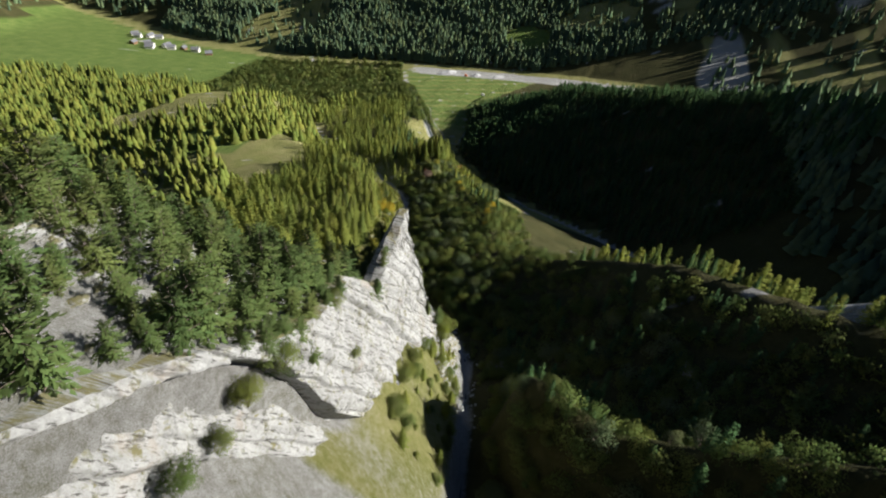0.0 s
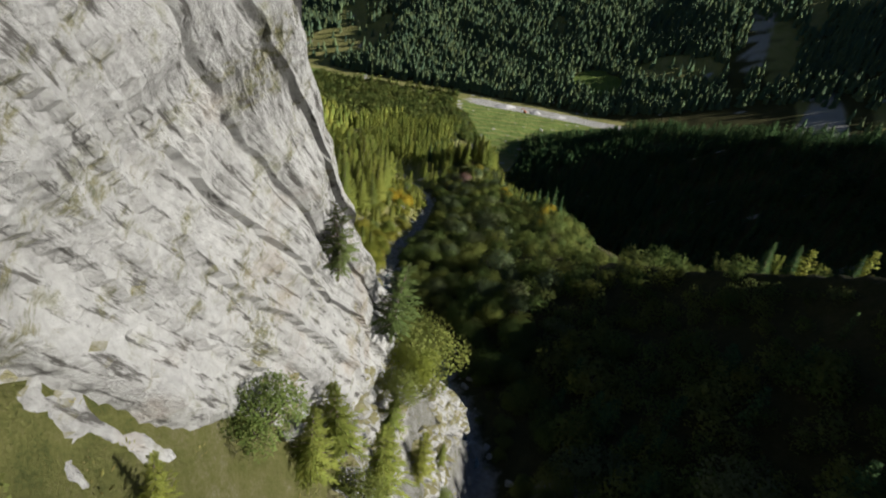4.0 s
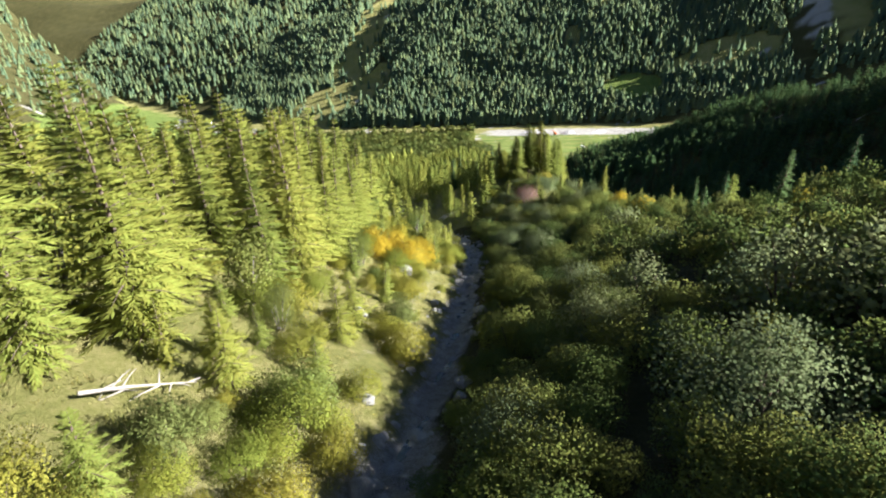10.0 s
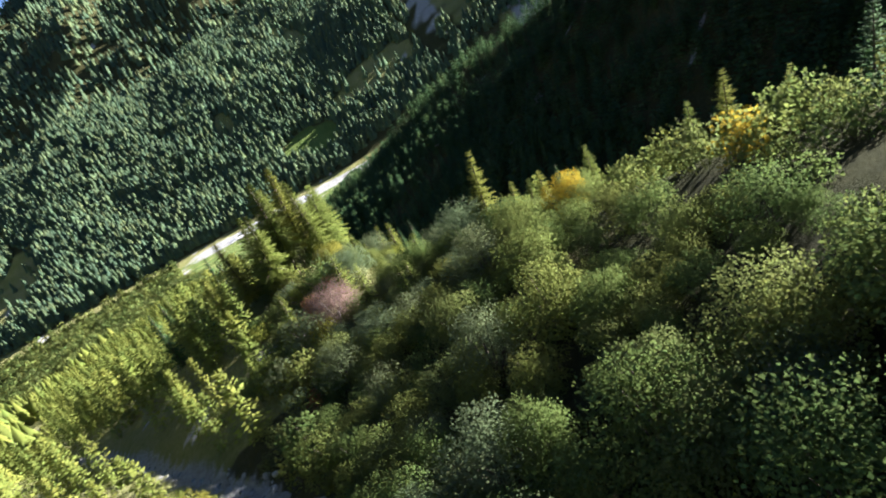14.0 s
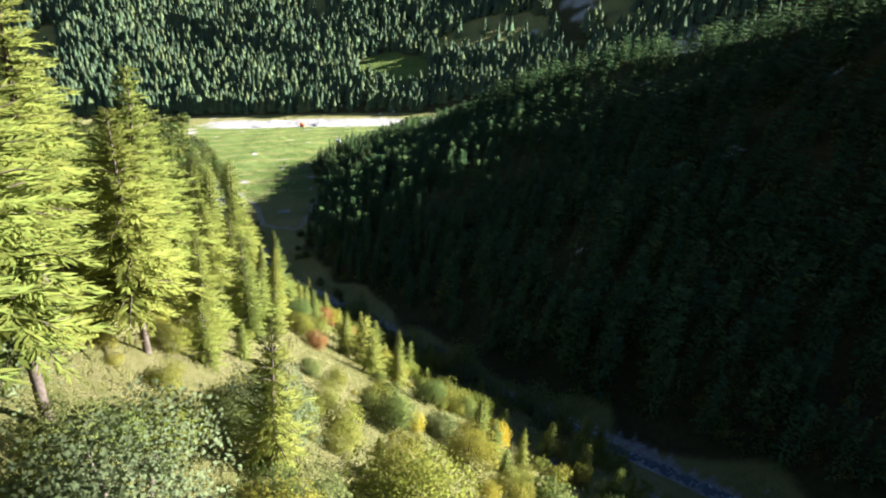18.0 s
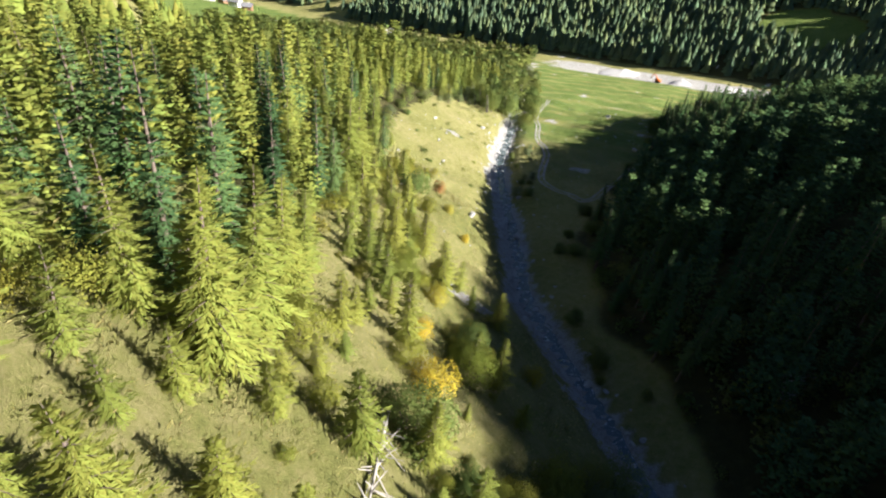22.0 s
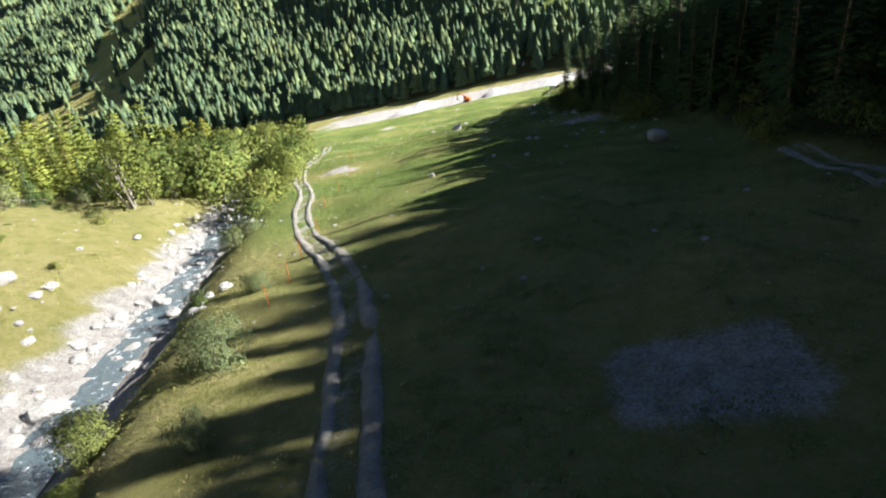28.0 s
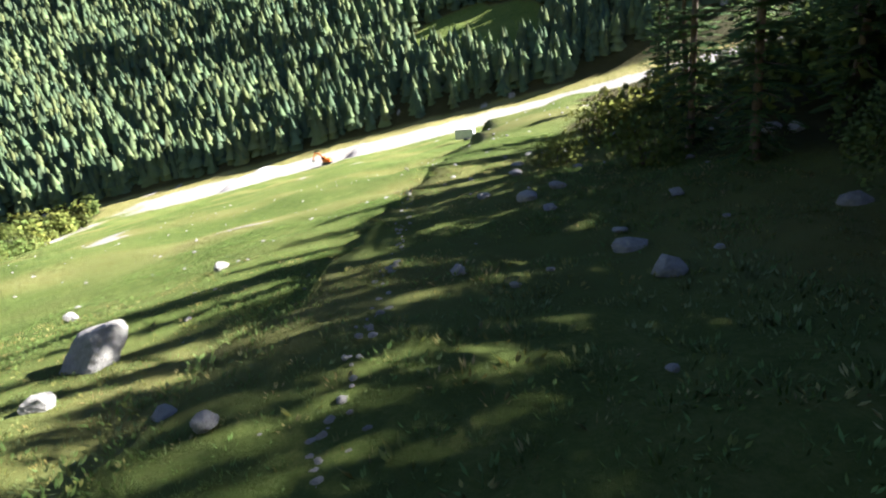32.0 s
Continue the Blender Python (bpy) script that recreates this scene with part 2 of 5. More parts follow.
def graft(wood, root, bough, sides):
    """Joins a bough to one corner of the wood that carries it."""
    n = len(wood[0])
    cone = np.array([(root, n + (s + 1) % sides, n + s) for s in range(sides)])
    wood[0] = np.concatenate([wood[0], bough[0]])
    wood[1] = np.concatenate([wood[1], bough[1] + n, cone])


def conifer(h, r, whorls, per, along, size, start, droop, lean, rng, power=0.85, thin=1.0):
    """Trunk and crown of a conifer: whorls of drooping boughs set with sprigs."""
    bend = rng.normal(0, lean, 2)
    axis = lambda z: np.stack([bend[0] * (z / h) ** 2 * h, bend[1] * (z / h) ** 2 * h, z], -1)
    trunk = tube([axis(np.array(h * s)) for s in (-0.06, 0.0, 0.12, 0.35, 0.6, 0.85, 0.985)], [h * q for q in (0.017, 0.0155, 0.0125, 0.0105, 0.0075, 0.0035, 0.0008)], 7)
    pieces, base, way, ln, wd = [np.array(trunk[0]), np.array(trunk[1])], [], [], [], []
    for i in range(whorls):
        z = h * (start + (0.985 - start) * (i + rng.uniform(-0.3, 0.3)) / whorls)
        s = np.clip((z / h - start) / (1 - start), 0, 1)
        reach = r * (1 - s) ** power * (0.55 + 0.45 * min(1, s * 6)) + 0.03 * r
        for j in range(per):
            if rng.uniform() < 0.12:
                continue
            a = 6.283185 * (j + rng.uniform(-0.35, 0.35)) / per + i * 2.4
            out, L = np.array([math.cos(a), math.sin(a), 0]), reach * rng.uniform(0.6, 1.18)
            tilt = 0.55 * s - droop * (1 - s) + rng.normal(0, 0.1)
            root = axis(np.array(z))
            if i % 2 == 0 and j % 2 == 0 and L > 0.25 * r:
                graft(pieces, int(np.argmin(np.linalg.norm(trunk[0] - root, axis=1))), tube([root + out * L * 0.12, root + out * L * 0.5 + (0, 0, 0.5 * L * tilt), root + out * L * 0.92 + (0, 0, L * tilt * 0.92 - 0.1 * L)], [0.012 * L + 0.02, 0.009 * L + 0.01, 0.004], 3), 3)
            n = max(3, int(along * (0.4 + 0.6 * L / r)))
            q = (np.arange(n) + rng.uniform(0.3, 0.9, n)) / n
            side = np.cross(out, (0, 0, 1.0))
            turn = np.where(np.arange(n) % 2, 1.0, -1.0) * rng.uniform(0.6, 1.1, n)
            p = root + out * (L * q)[:, None] + np.array([0, 0, 1.0]) * (L * q * tilt - 0.14 * L * q * q)[:, None] + side * (rng.normal(0, 0.03, n) * L)[:, None]
            base.append(p)
            way.append(out * (0.45 + 0.6 * q)[:, None] + side * (turn * (1.05 - 0.75 * q))[:, None] + np.array([0, 0, 1.0]) * rng.normal(-0.22 + 0.55 * s, 0.16, n)[:, None])
            long = (0.55 * size + 0.27 * L * (1.0 - 0.55 * q)) * rng.uniform(0.7, 1.25, n)
            ln.append(long)
            wd.append(thin * (0.13 * long + 0.10 * size) * rng.uniform(0.8, 1.25, n))
    base = np.concatenate(base)
    crown = sprigs(base, np.concatenate(way), np.concatenate(ln), np.concatenate(wd), rng, 0.75)
    puff = base * (1, 1, 0) / (np.hypot(base[:, 0], base[:, 1])[:, None] + 0.05 * r) + (0, 0, 0.8) + rng.normal(0, 0.22, base.shape)
    return pieces, (*crown, np.repeat(puff, 4, axis=0))


def broadleaf(h, r, clumps, leaves, size, rng, low=0.15, stems=4):
    """Stems and crown of a bush or small tree: limbs that end in clumps of leaves."""
    puffs = []
    pieces, base, way = [np.array([(0, 0, -0.35 * h)]), np.zeros((0, 3), int)], [], []
    for k in range(clumps):
        a, q = rng.uniform(0, 6.283), rng.uniform(0, 1) ** 0.45
        z = h * (low + (0.95 - low) * rng.uniform())
        reach = r * math.sqrt(max(0.05, 1 - ((z / h - 0.45) / 0.62) ** 2)) * q
        c = np.array([math.cos(a) * reach, math.sin(a) * reach, z])
        if k < stems * 2:
            foot = np.array([c[0] * 0.15, c[1] * 0.15, -0.2])
            mid = foot * 0.4 + c * 0.6 + (0, 0, 0.08 * h)
            graft(pieces, 0, tube([foot, mid, c], [0.022 * h * rng.uniform(0.6, 1.1), 0.012 * h, 0.003 * h], 5), 5)
        n = leaves
        d = rng.normal(size=(n, 3)) * (1, 1, 0.75)
        d /= np.linalg.norm(d, axis=1)[:, None]
        base.append(c + d * (0.26 * r + 0.08 * h) * rng.uniform(0.3, 1, n)[:, None] ** 0.4)
        puffs.append(d * 0.55 + (c - (0, 0, 0.3 * h)) / (0.6 * r + 0.25 * h) + rng.normal(0, 0.16, (n, 3)) + (0, 0, 0.5))
        way.append(d + rng.normal(0, 0.5, (n, 3)) + (0, 0, 0.25))
    base, way = np.concatenate(base), np.concatenate(way)
    n = len(base)
    return pieces, (*sprigs(base, way, size * rng.uniform(0.7, 1.4, n), size * rng.uniform(0.45, 0.75, n), rng), np.repeat(np.concatenate(puffs), 4, axis=0))


def scatter(template, places, sizes, turns, tints, rng):
    """One joined mesh of many copies of (verts, faces)."""
    v, f = template[:2]
    c, s = np.cos(turns)[:, None], np.sin(turns)[:, None]
    sx, sz = sizes[:, :1], sizes[:, 1:]
    x = (v[None, :, 0] * c - v[None, :, 1] * s) * sx + places[:, :1]
    y = (v[None, :, 0] * s + v[None, :, 1] * c) * sx + places[:, 1:2]
    z = v[None, :, 2] * sz + places[:, 2:]
    faces = f[None] + (len(v) * np.arange(len(places)))[:, None, None]
    puff = None
    if len(template) == 3:
        p = template[2]
        puff = np.stack([p[None, :, 0] * c - p[None, :, 1] * s, p[None, :, 0] * s + p[None, :, 1] * c, np.repeat(p[None, :, 2], len(places), 0)], -1).reshape(-1, 3)
    return np.stack([x, y, z], -1).reshape(-1, 3), faces.reshape(-1, 3), np.repeat(tints, len(v)), puff


# ---- materials ----
class Nodes:
    """Short hand for a material's node tree."""

    def __init__(self, name, rough=0.85, spec=0.25):
        self.mat = bpy.data.materials.new(name)
        self.mat.use_nodes = True
        self.tree = self.mat.node_tree
        self.shader = self.tree.nodes["Principled BSDF"]
        self.shader.inputs["Roughness"].default_value = rough
        self.shader.inputs["Specular IOR Level"].default_value = spec

    def add(self, kind, **inputs):
        node = self.tree.nodes.new("ShaderNode" + kind)
        for key, value in inputs.items():
            self.put(node.inputs[int(key[1:]) if key[0] == "i" and key[1:].isdigit() else key.replace("_", " ")], value)
        return node

    def put(self, socket, value):
        if isinstance(value, bpy.types.NodeSocket):
            self.tree.links.new(value, socket)
        else:
            socket.default_value = value

    def where(self):
        return self.add("NewGeometry").outputs["Position"]

    def local(self):
        return self.add("TexCoord").outputs["Object"]

    def noise(self, vector, scale, detail=4.0, rough=0.55):
        return self.add("TexNoise", Vector=vector, Scale=scale, Detail=detail, Roughness=rough).outputs["Fac"]

    def math(self, op, a, b=0.0, clamp=False):
        node = self.add("Math", i0=a, i1=b)
        node.operation, node.use_clamp = op, clamp
        return node.outputs[0]

    def ramp(self, fac, stops):
        node = self.add("ValToRGB", Fac=fac)
        e = node.color_ramp.elements
        while len(e) < len(stops):
            e.new(0.5)
        for el, (pos, c) in zip(e, stops):
            el.position, el.color = pos, (*c, 1.0) if len(c) == 3 else c
        return node.outputs["Color"]

    def mix(self, fac, a, b, blend="MIX"):
        node = self.add("Mix")
        node.data_type, node.blend_type = "RGBA", blend
        self.put(node.inputs[0], fac)
        self.put(node.inputs[6], a)
        self.put(node.inputs[7], b)
        return node.outputs[2]

    def attr(self, name):
        node = self.add("Attribute")
        node.attribute_name = name
        return node.outputs["Fac"]

    def step(self, v, a, b):
        node = self.add("MapRange", Value=v, From_Min=a, From_Max=b)
        node.interpolation_type = "SMOOTHSTEP"
        return node.outputs[0]

    def bump(self, h, dist=0.1, strength=0.6):
        self.put(self.shader.inputs["Normal"], self.add("Bump", Height=h, Distance=dist, Strength=strength).outputs[0])

    def color(self, c):
        self.put(self.shader.inputs["Base Color"], c)
        return self.mat


def leaf_material(name, tones, glow=0.35, gaps=0.0):
    m = Nodes(name, 0.8, 0.05)
    pick = m.math("FRACT", m.math("ADD", m.add("ObjectInfo").outputs["Random"], m.attr("tint")))
    tone = m.ramp(pick, [(i / (len(tones) - 1), (c[0] * 1.55, c[1] * 1.55, c[2] * 1.55 + 0.012)) for i, c in enumerate(tones)])
    isl = m.add("NewGeometry").outputs["Random Per Island"]
    patch = m.noise(m.local(), 0.35, 2.0)
    v = m.math("ADD", m.math("MULTIPLY", isl, 0.28), m.math("ADD", m.math("MULTIPLY", patch, 0.5), 0.66))
    hsv = m.add("HueSaturation", Color=tone, Value=v, Hue=m.math("ADD", m.math("MULTIPLY", isl, 0.03), 0.485))
    m.color(hsv.outputs[0])
    soft = m.add("Attribute")
    soft.attribute_name = "puff"
    turn = m.add("VectorTransform", Vector=soft.outputs["Vector"])
    turn.vector_type, turn.convert_from, turn.convert_to = "NORMAL", "OBJECT", "WORLD"
    m.put(m.shader.inputs["Normal"], turn.outputs[0])
    thin = m.add("BsdfTranslucent", Color=hsv.outputs[0], Normal=turn.outputs[0])
    both = m.add("MixShader", Fac=glow)
    m.tree.links.new(m.shader.outputs[0], both.inputs[1])
    m.tree.links.new(thin.outputs[0], both.inputs[2])
    last = both
    if gaps:
        last = m.add("MixShader", Fac=gaps)
        m.tree.links.new(both.outputs[0], last.inputs[1])
        m.tree.links.new(m.add("BsdfTransparent").outputs[0], last.inputs[2])
    m.tree.links.new(last.outputs[0], m.tree.nodes["Material Output"].inputs["Surface"])
    return m.mat


def bark_material(name, dark, light):
    m = Nodes(name, 0.9, 0.1)
    n = m.noise(m.local(), 3.0, 6.0, 0.7)
    m.bump(n, 0.05, 0.8)
    return m.color(m.ramp(n, [(0.3, dark), (0.7, light)]))


def stone_material(name, dark, mid, light, moss=0.0, scale=1.0, ledges=False):
    m = Nodes(name, 0.88, 0.2)
    p = m.where()
    big, fine = m.noise(p, 0.35 * scale, 5.0, 0.6), m.noise(p, 3.5 * scale, 8.0, 0.65)
    f = m.math("ADD", m.math("MULTIPLY", big, 0.5), m.math("MULTIPLY", fine, 0.5))
    c = m.ramp(f, [(0.3, dark), (0.48, mid), (0.68, light)])
    if moss:
        c = m.mix(m.math("MULTIPLY", m.step(m.noise(p, 0.7 * scale, 6.0, 0.7), 0.55, 0.7), moss), c, (0.13, 0.13, 0.04, 1))
    if ledges:
        q = m.add("VectorMath", i0=p, i1=(0.1, 0.83, 0.56))
        s = m.add("VectorMath", i0=p, i1=(0.25, 0.54, -0.8))
        q.operation = s.operation = "DOT_PRODUCT"
        lay = m.add("CombineXYZ", X=m.math("MULTIPLY", q.outputs["Value"], 3.4), Y=m.math("MULTIPLY", s.outputs["Value"], 0.55), Z=0.0)
        seams = m.noise(lay.outputs[0], 1.0, 7.0, 0.7)
        c = m.mix(m.step(seams, 0.47, 0.38), c, (0.1, 0.095, 0.085, 1))
        turf = m.add("CombineXYZ", X=m.math("MULTIPLY", q.outputs["Value"], 0.16), Y=m.math("MULTIPLY", s.outputs["Value"], 0.5), Z=0.0)
        turf = m.math("MULTIPLY", m.step(m.noise(turf.outputs[0], 1.0, 6.0, 0.75), 0.53, 0.62), m.step(m.noise(p, 2.6, 6.0, 0.75), 0.42, 0.56))
        c = m.mix(m.math("MULTIPLY", turf, 0.8), c, m.ramp(fine, [(0.35, (0.07, 0.075, 0.025)), (0.6, (0.17, 0.155, 0.06))]))
        c = m.mix(m.math("MULTIPLY", m.step(m.noise(p, 0.25, 4.0), 0.58, 0.72), 0.3), c, (0.34, 0.25, 0.16, 1))
        fine = m.math("ADD", m.math("MULTIPLY", fine, 0.5), m.math("MULTIPLY", seams, 1.2))
        up = m.add("SeparateXYZ", Vector=m.add("NewGeometry").outputs["True Normal"]).outputs[2]
        green = m.step(m.math("ADD", up, m.math("MULTIPLY", m.noise(p, 1.1, 5.0, 0.7), 0.6)), 1.08, 1.25)
        c = m.mix(m.math("MULTIPLY", green, 0.85), c, m.ramp(fine, [(0.35, (0.07, 0.08, 0.02)), (0.6, (0.2, 0.18, 0.06))]))
    m.bump(m.math("ADD", fine, m.noise(p, 14.0 * scale, 6.0, 0.7)), 0.15, 0.9)
    return m.color(c)


LARCH = leaf_material("larch_needles", [(0.13, 0.162, 0.03), (0.168, 0.193, 0.034), (0.21, 0.218, 0.038), (0.148, 0.178, 0.032)], 0.5)
SPRUCE = leaf_material("spruce_needles", [(0.035, 0.07, 0.02), (0.05, 0.09, 0.024), (0.07, 0.105, 0.026)], 0.25)
PINE = leaf_material("pine_needles", [(0.06, 0.09, 0.022), (0.08, 0.11, 0.026), (0.105, 0.125, 0.03)], 0.35, 0.05)
# far woods: needle tones carry some painted distance haze, bluer and paler
HAZED_WOODS = leaf_material("mixed_forest_needles_hazed", [(0.075, 0.115, 0.058), (0.095, 0.135, 0.06), (0.13, 0.16, 0.062), (0.085, 0.125, 0.06), (0.07, 0.108, 0.058)], 0.35)
BUSH = leaf_material("shrub_leaves", [(0.09, 0.13, 0.03), (0.125, 0.16, 0.035), (0.165, 0.18, 0.036), (0.12, 0.145, 0.04)], 0.45, 0.08)
WILLOW = leaf_material("grey_willow_leaves", [(0.11, 0.145, 0.062), (0.14, 0.17, 0.072), (0.165, 0.185, 0.072)], 0.45, 0.08)
GRASS = leaf_material("dry_meadow_grass", [(0.17, 0.17, 0.04), (0.24, 0.21, 0.06), (0.13, 0.16, 0.03), (0.3, 0.26, 0.1), (0.19, 0.18, 0.04)], 0.35)
GOLDEN = leaf_material("yellow_green_shrub_leaves", [(0.15, 0.18, 0.025), (0.2, 0.21, 0.028), (0.24, 0.22, 0.03), (0.17, 0.19, 0.03)], 0.5, 0.05)
HERBS = leaf_material("green_meadow_herbs", [(0.1, 0.16, 0.035), (0.13, 0.19, 0.045), (0.17, 0.2, 0.07), (0.11, 0.17, 0.04)], 0.4)
YELLOW = leaf_material("yellow_autumn_leaves", [(0.36, 0.27, 0.02), (0.42, 0.32, 0.025), (0.29, 0.26, 0.03)], 0.4, 0.25)
RUST = leaf_material("rusty_autumn_leaves", [(0.2, 0.1, 0.03), (0.26, 0.13, 0.04), (0.2, 0.12, 0.045)], 0.4)
PINK = leaf_material("bare_pinkish_twigs", [(0.2, 0.13, 0.1), (0.23, 0.15, 0.11)], 0.2, 0.3)
BARK = bark_material("grey_brown_bark", (0.06, 0.045, 0.035), (0.2, 0.16, 0.13))
PALE_BARK = bark_material("pale_bark", (0.09, 0.08, 0.07), (0.24, 0.22, 0.2))
LIMESTONE = stone_material("pale_limestone", ledges=True, dark=(0.17, 0.165, 0.155), mid=(0.37, 0.365, 0.345), light=(0.52, 0.515, 0.49), moss=0.6)
SLABS = stone_material("pale_broken_slabs", (0.26, 0.25, 0.235), (0.5, 0.49, 0.465), (0.66, 0.65, 0.62), 0.25, 2.0)
BOULDER = stone_material("grey_boulder_stone", (0.2, 0.2, 0.19), (0.36, 0.36, 0.34), (0.52, 0.51, 0.49), 0.35, 2.0)


def ground_material():
    m = Nodes("meadow_and_forest_floor", 0.95, 0.1)
    p = m.where()
    n1, n2, n3 = m.noise(p, 0.06, 6.0), m.noise(p, 0.9, 8.0, 0.78), m.noise(p, 9.0, 7.0, 0.8)
    mixed = m.math("ADD", m.math("MULTIPLY", n1, 0.25), m.math("ADD", m.math("MULTIPLY", n2, 0.42), m.math("MULTIPLY", n3, 0.33)))
    grass = m.ramp(mixed, [(0.36, (0.1, 0.12, 0.035)), (0.46, (0.21, 0.215, 0.065)), (0.55, (0.29, 0.27, 0.11)), (0.65, (0.4, 0.35, 0.18))])
    lush = m.ramp(mixed, [(0.36, (0.05, 0.09, 0.02)), (0.5, (0.12, 0.175, 0.04)), (0.62, (0.22, 0.25, 0.075))])
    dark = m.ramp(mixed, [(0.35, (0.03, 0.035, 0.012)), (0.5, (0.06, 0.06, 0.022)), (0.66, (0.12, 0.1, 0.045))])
    stone = m.ramp(m.math("ADD", m.math("MULTIPLY", n3, 0.6), m.math("MULTIPLY", n2, 0.4)), [(0.36, (0.12, 0.115, 0.1)), (0.48, (0.32, 0.31, 0.285)), (0.62, (0.56, 0.55, 0.52))])
    c = grass
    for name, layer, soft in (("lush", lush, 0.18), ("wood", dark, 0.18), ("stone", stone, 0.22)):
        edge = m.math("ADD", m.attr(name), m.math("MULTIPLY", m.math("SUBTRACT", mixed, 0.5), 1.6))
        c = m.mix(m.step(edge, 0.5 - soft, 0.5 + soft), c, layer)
    m.bump(m.math("ADD", m.math("MULTIPLY", n2, 0.6), m.math("MULTIPLY", n3, 0.6)), 0.8, 1.0)
    return m.color(c)


GROUND = ground_material()
water = Nodes("stream_water", 0.12, 0.5)
water.shader.inputs["IOR"].default_value = 1.33
wp = water.where()
water.bump(water.noise(wp, 2.2, 5.0, 0.7), 0.25, 0.7)
foam = water.step(water.noise(wp, 1.6, 6.0, 0.75), 0.56, 0.66)
water.put(water.shader.inputs["Roughness"], water.math("ADD", water.math("MULTIPLY", foam, 0.5), 0.12))
WATER = water.color(water.mix(foam, (0.07, 0.1, 0.11, 1), (0.6, 0.64, 0.66, 1)))


# ---- ground ----
def spread(parts):
    out = [parts[0][0]]
    for a, b, s in parts:
        n = max(1, int(round((b - a) / s)))
        out += list(a + (b - a) * (np.arange(n) + 1) / n)
    return np.array(out)


gx = spread([(-4200, -1200, 150), (-1200, -500, 30), (-500, -160, 8), (-160, -110, 3), (-110, 40, 1.6), (40, 140, 4), (140, 500, 10), (500, 1200, 40), (1200, 4200, 150)])
gy = spread([(-3000, -400, 150), (-400, -60, 20), (-60, 0, 4), (0, 660, 1.8), (660, 900, 4), (900, 1500, 10), (1500, 2200, 40), (2200, 5000, 150)])
GX, GY = np.meshgrid(gx, gy)
GZ = height(GX, GY)
d_a, s_a, _ = near(GX, GY, STREAM_A)
d_b, s_b, _ = near(GX, GY, STREAM_B)
d_v, s_v, _ = near(GX, GY, RIVER)
d_c, s_c, _ = near(GX, GY, SPUR)
d_w, s_w, _ = near(GX, GY, WEST)
blot = waves(GX, GY, 18, 31)
TRACK = [(-43, 556, 0), (-44.5, 540, 0), (-45.8, 528, 0), (-46.6, 514.7, 0), (-47.6, 510.7, 0), (-49.2, 509.6, 0), (-51, 511.5, 0), (-53.1, 512.8, 0), (-56.3, 513.4, 0), (-59.1, 515.4, 0), (-61.8, 520, 0), (-63.6, 526.5, 0), (-65.6, 536, 0), (-68, 545, 0), (-72, 553, 0), (-76, 561, 0), (-79, 569, 0), (-81.5, 579, 0), (-87, 591, 0), (-92, 610, 0), (-97, 640, 0)]
d_t, _, _ = near(GX, GY, TRACK)
north_side = s_v > 0
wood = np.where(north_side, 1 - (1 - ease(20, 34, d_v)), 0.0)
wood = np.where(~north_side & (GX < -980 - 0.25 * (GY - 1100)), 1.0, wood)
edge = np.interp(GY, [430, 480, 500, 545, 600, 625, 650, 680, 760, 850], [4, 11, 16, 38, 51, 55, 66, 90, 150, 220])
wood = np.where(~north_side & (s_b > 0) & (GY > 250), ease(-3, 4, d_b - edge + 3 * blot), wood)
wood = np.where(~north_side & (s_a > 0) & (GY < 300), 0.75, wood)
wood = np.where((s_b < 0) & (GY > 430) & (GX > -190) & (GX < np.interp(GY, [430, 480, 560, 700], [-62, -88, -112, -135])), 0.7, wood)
stone = np.maximum(0.85 * (1 - ease(0.8, 2.4 + 1.2 * blot, d_a)), 1 - ease(2.0, 3.6 + 1.6 * blot, d_b))
stone = np.maximum(stone, (1 - ease(9, 17 + 4 * blot, d_v)) * ease(-190, -130, GX + 12 * blot))
stone = np.maximum(stone, 0.5 * (1 - ease(0.5, 1.4, d_t)))
scree_top = np.interp(GY, [92, 100, 111, 121, 126], [21, 20.5, 16.5, 11, 6])
scree = (s_a < 0) * ease(91, 96, GY) * (1 - ease(-1, 1.5, d_a - scree_top)) * ease(-2, 1, d_a - np.interp(GY, [92, 100, 108, 115], [14, 10, 6, 4.5]))
stone = np.maximum(stone, 0.44 * scree)
stone = np.maximum(stone, 0.66 * (s_a < 0) * (1 - ease(60, 80, GY)) * (1 - ease(32, 46, d_a)))
foot_x = np.interp(GY, [q[0] for q in FOOT], [q[1] for q in FOOT])
stone = np.where((s_a < 0) & (GY > 30) & (GY < 74) & (GX > foot_x - 0.5) & (d_a > 1.8), 0.3 + 0.15 * blot, stone)
stone = np.where((s_a < 0) & (GY >= 73) & (GY < 92) & (d_a > 1.5) & (d_a < 15), 0.68 + 0.12 * blot, stone)
lush = (0.6 + 0.25 * blot) * ease(515, 575, GY) * (s_b > 0) * (1 - north_side)
lush = np.maximum(lush, np.where((GX < -200) & (s_w < 0) & (d_v < 520) & (brown_meadow(GX, GY) + 0.12 * waves(GX, GY, 40, 3) > 1.3) & ~north_side, 1.0, 0.0))


def patch_at(cx, cy, rx, ry, turn=0.0):
    u = (GX - cx) * math.cos(turn) + (GY - cy) * math.sin(turn)
    v = -(GX - cx) * math.sin(turn) + (GY - cy) * math.cos(turn)
    return 1 - ease(0.8, 1.1, np.hypot(u / rx, v / ry) + 0.14 * waves(GX, GY, 34, 12) + 0.06 * waves(GX, GY, 12, 13))


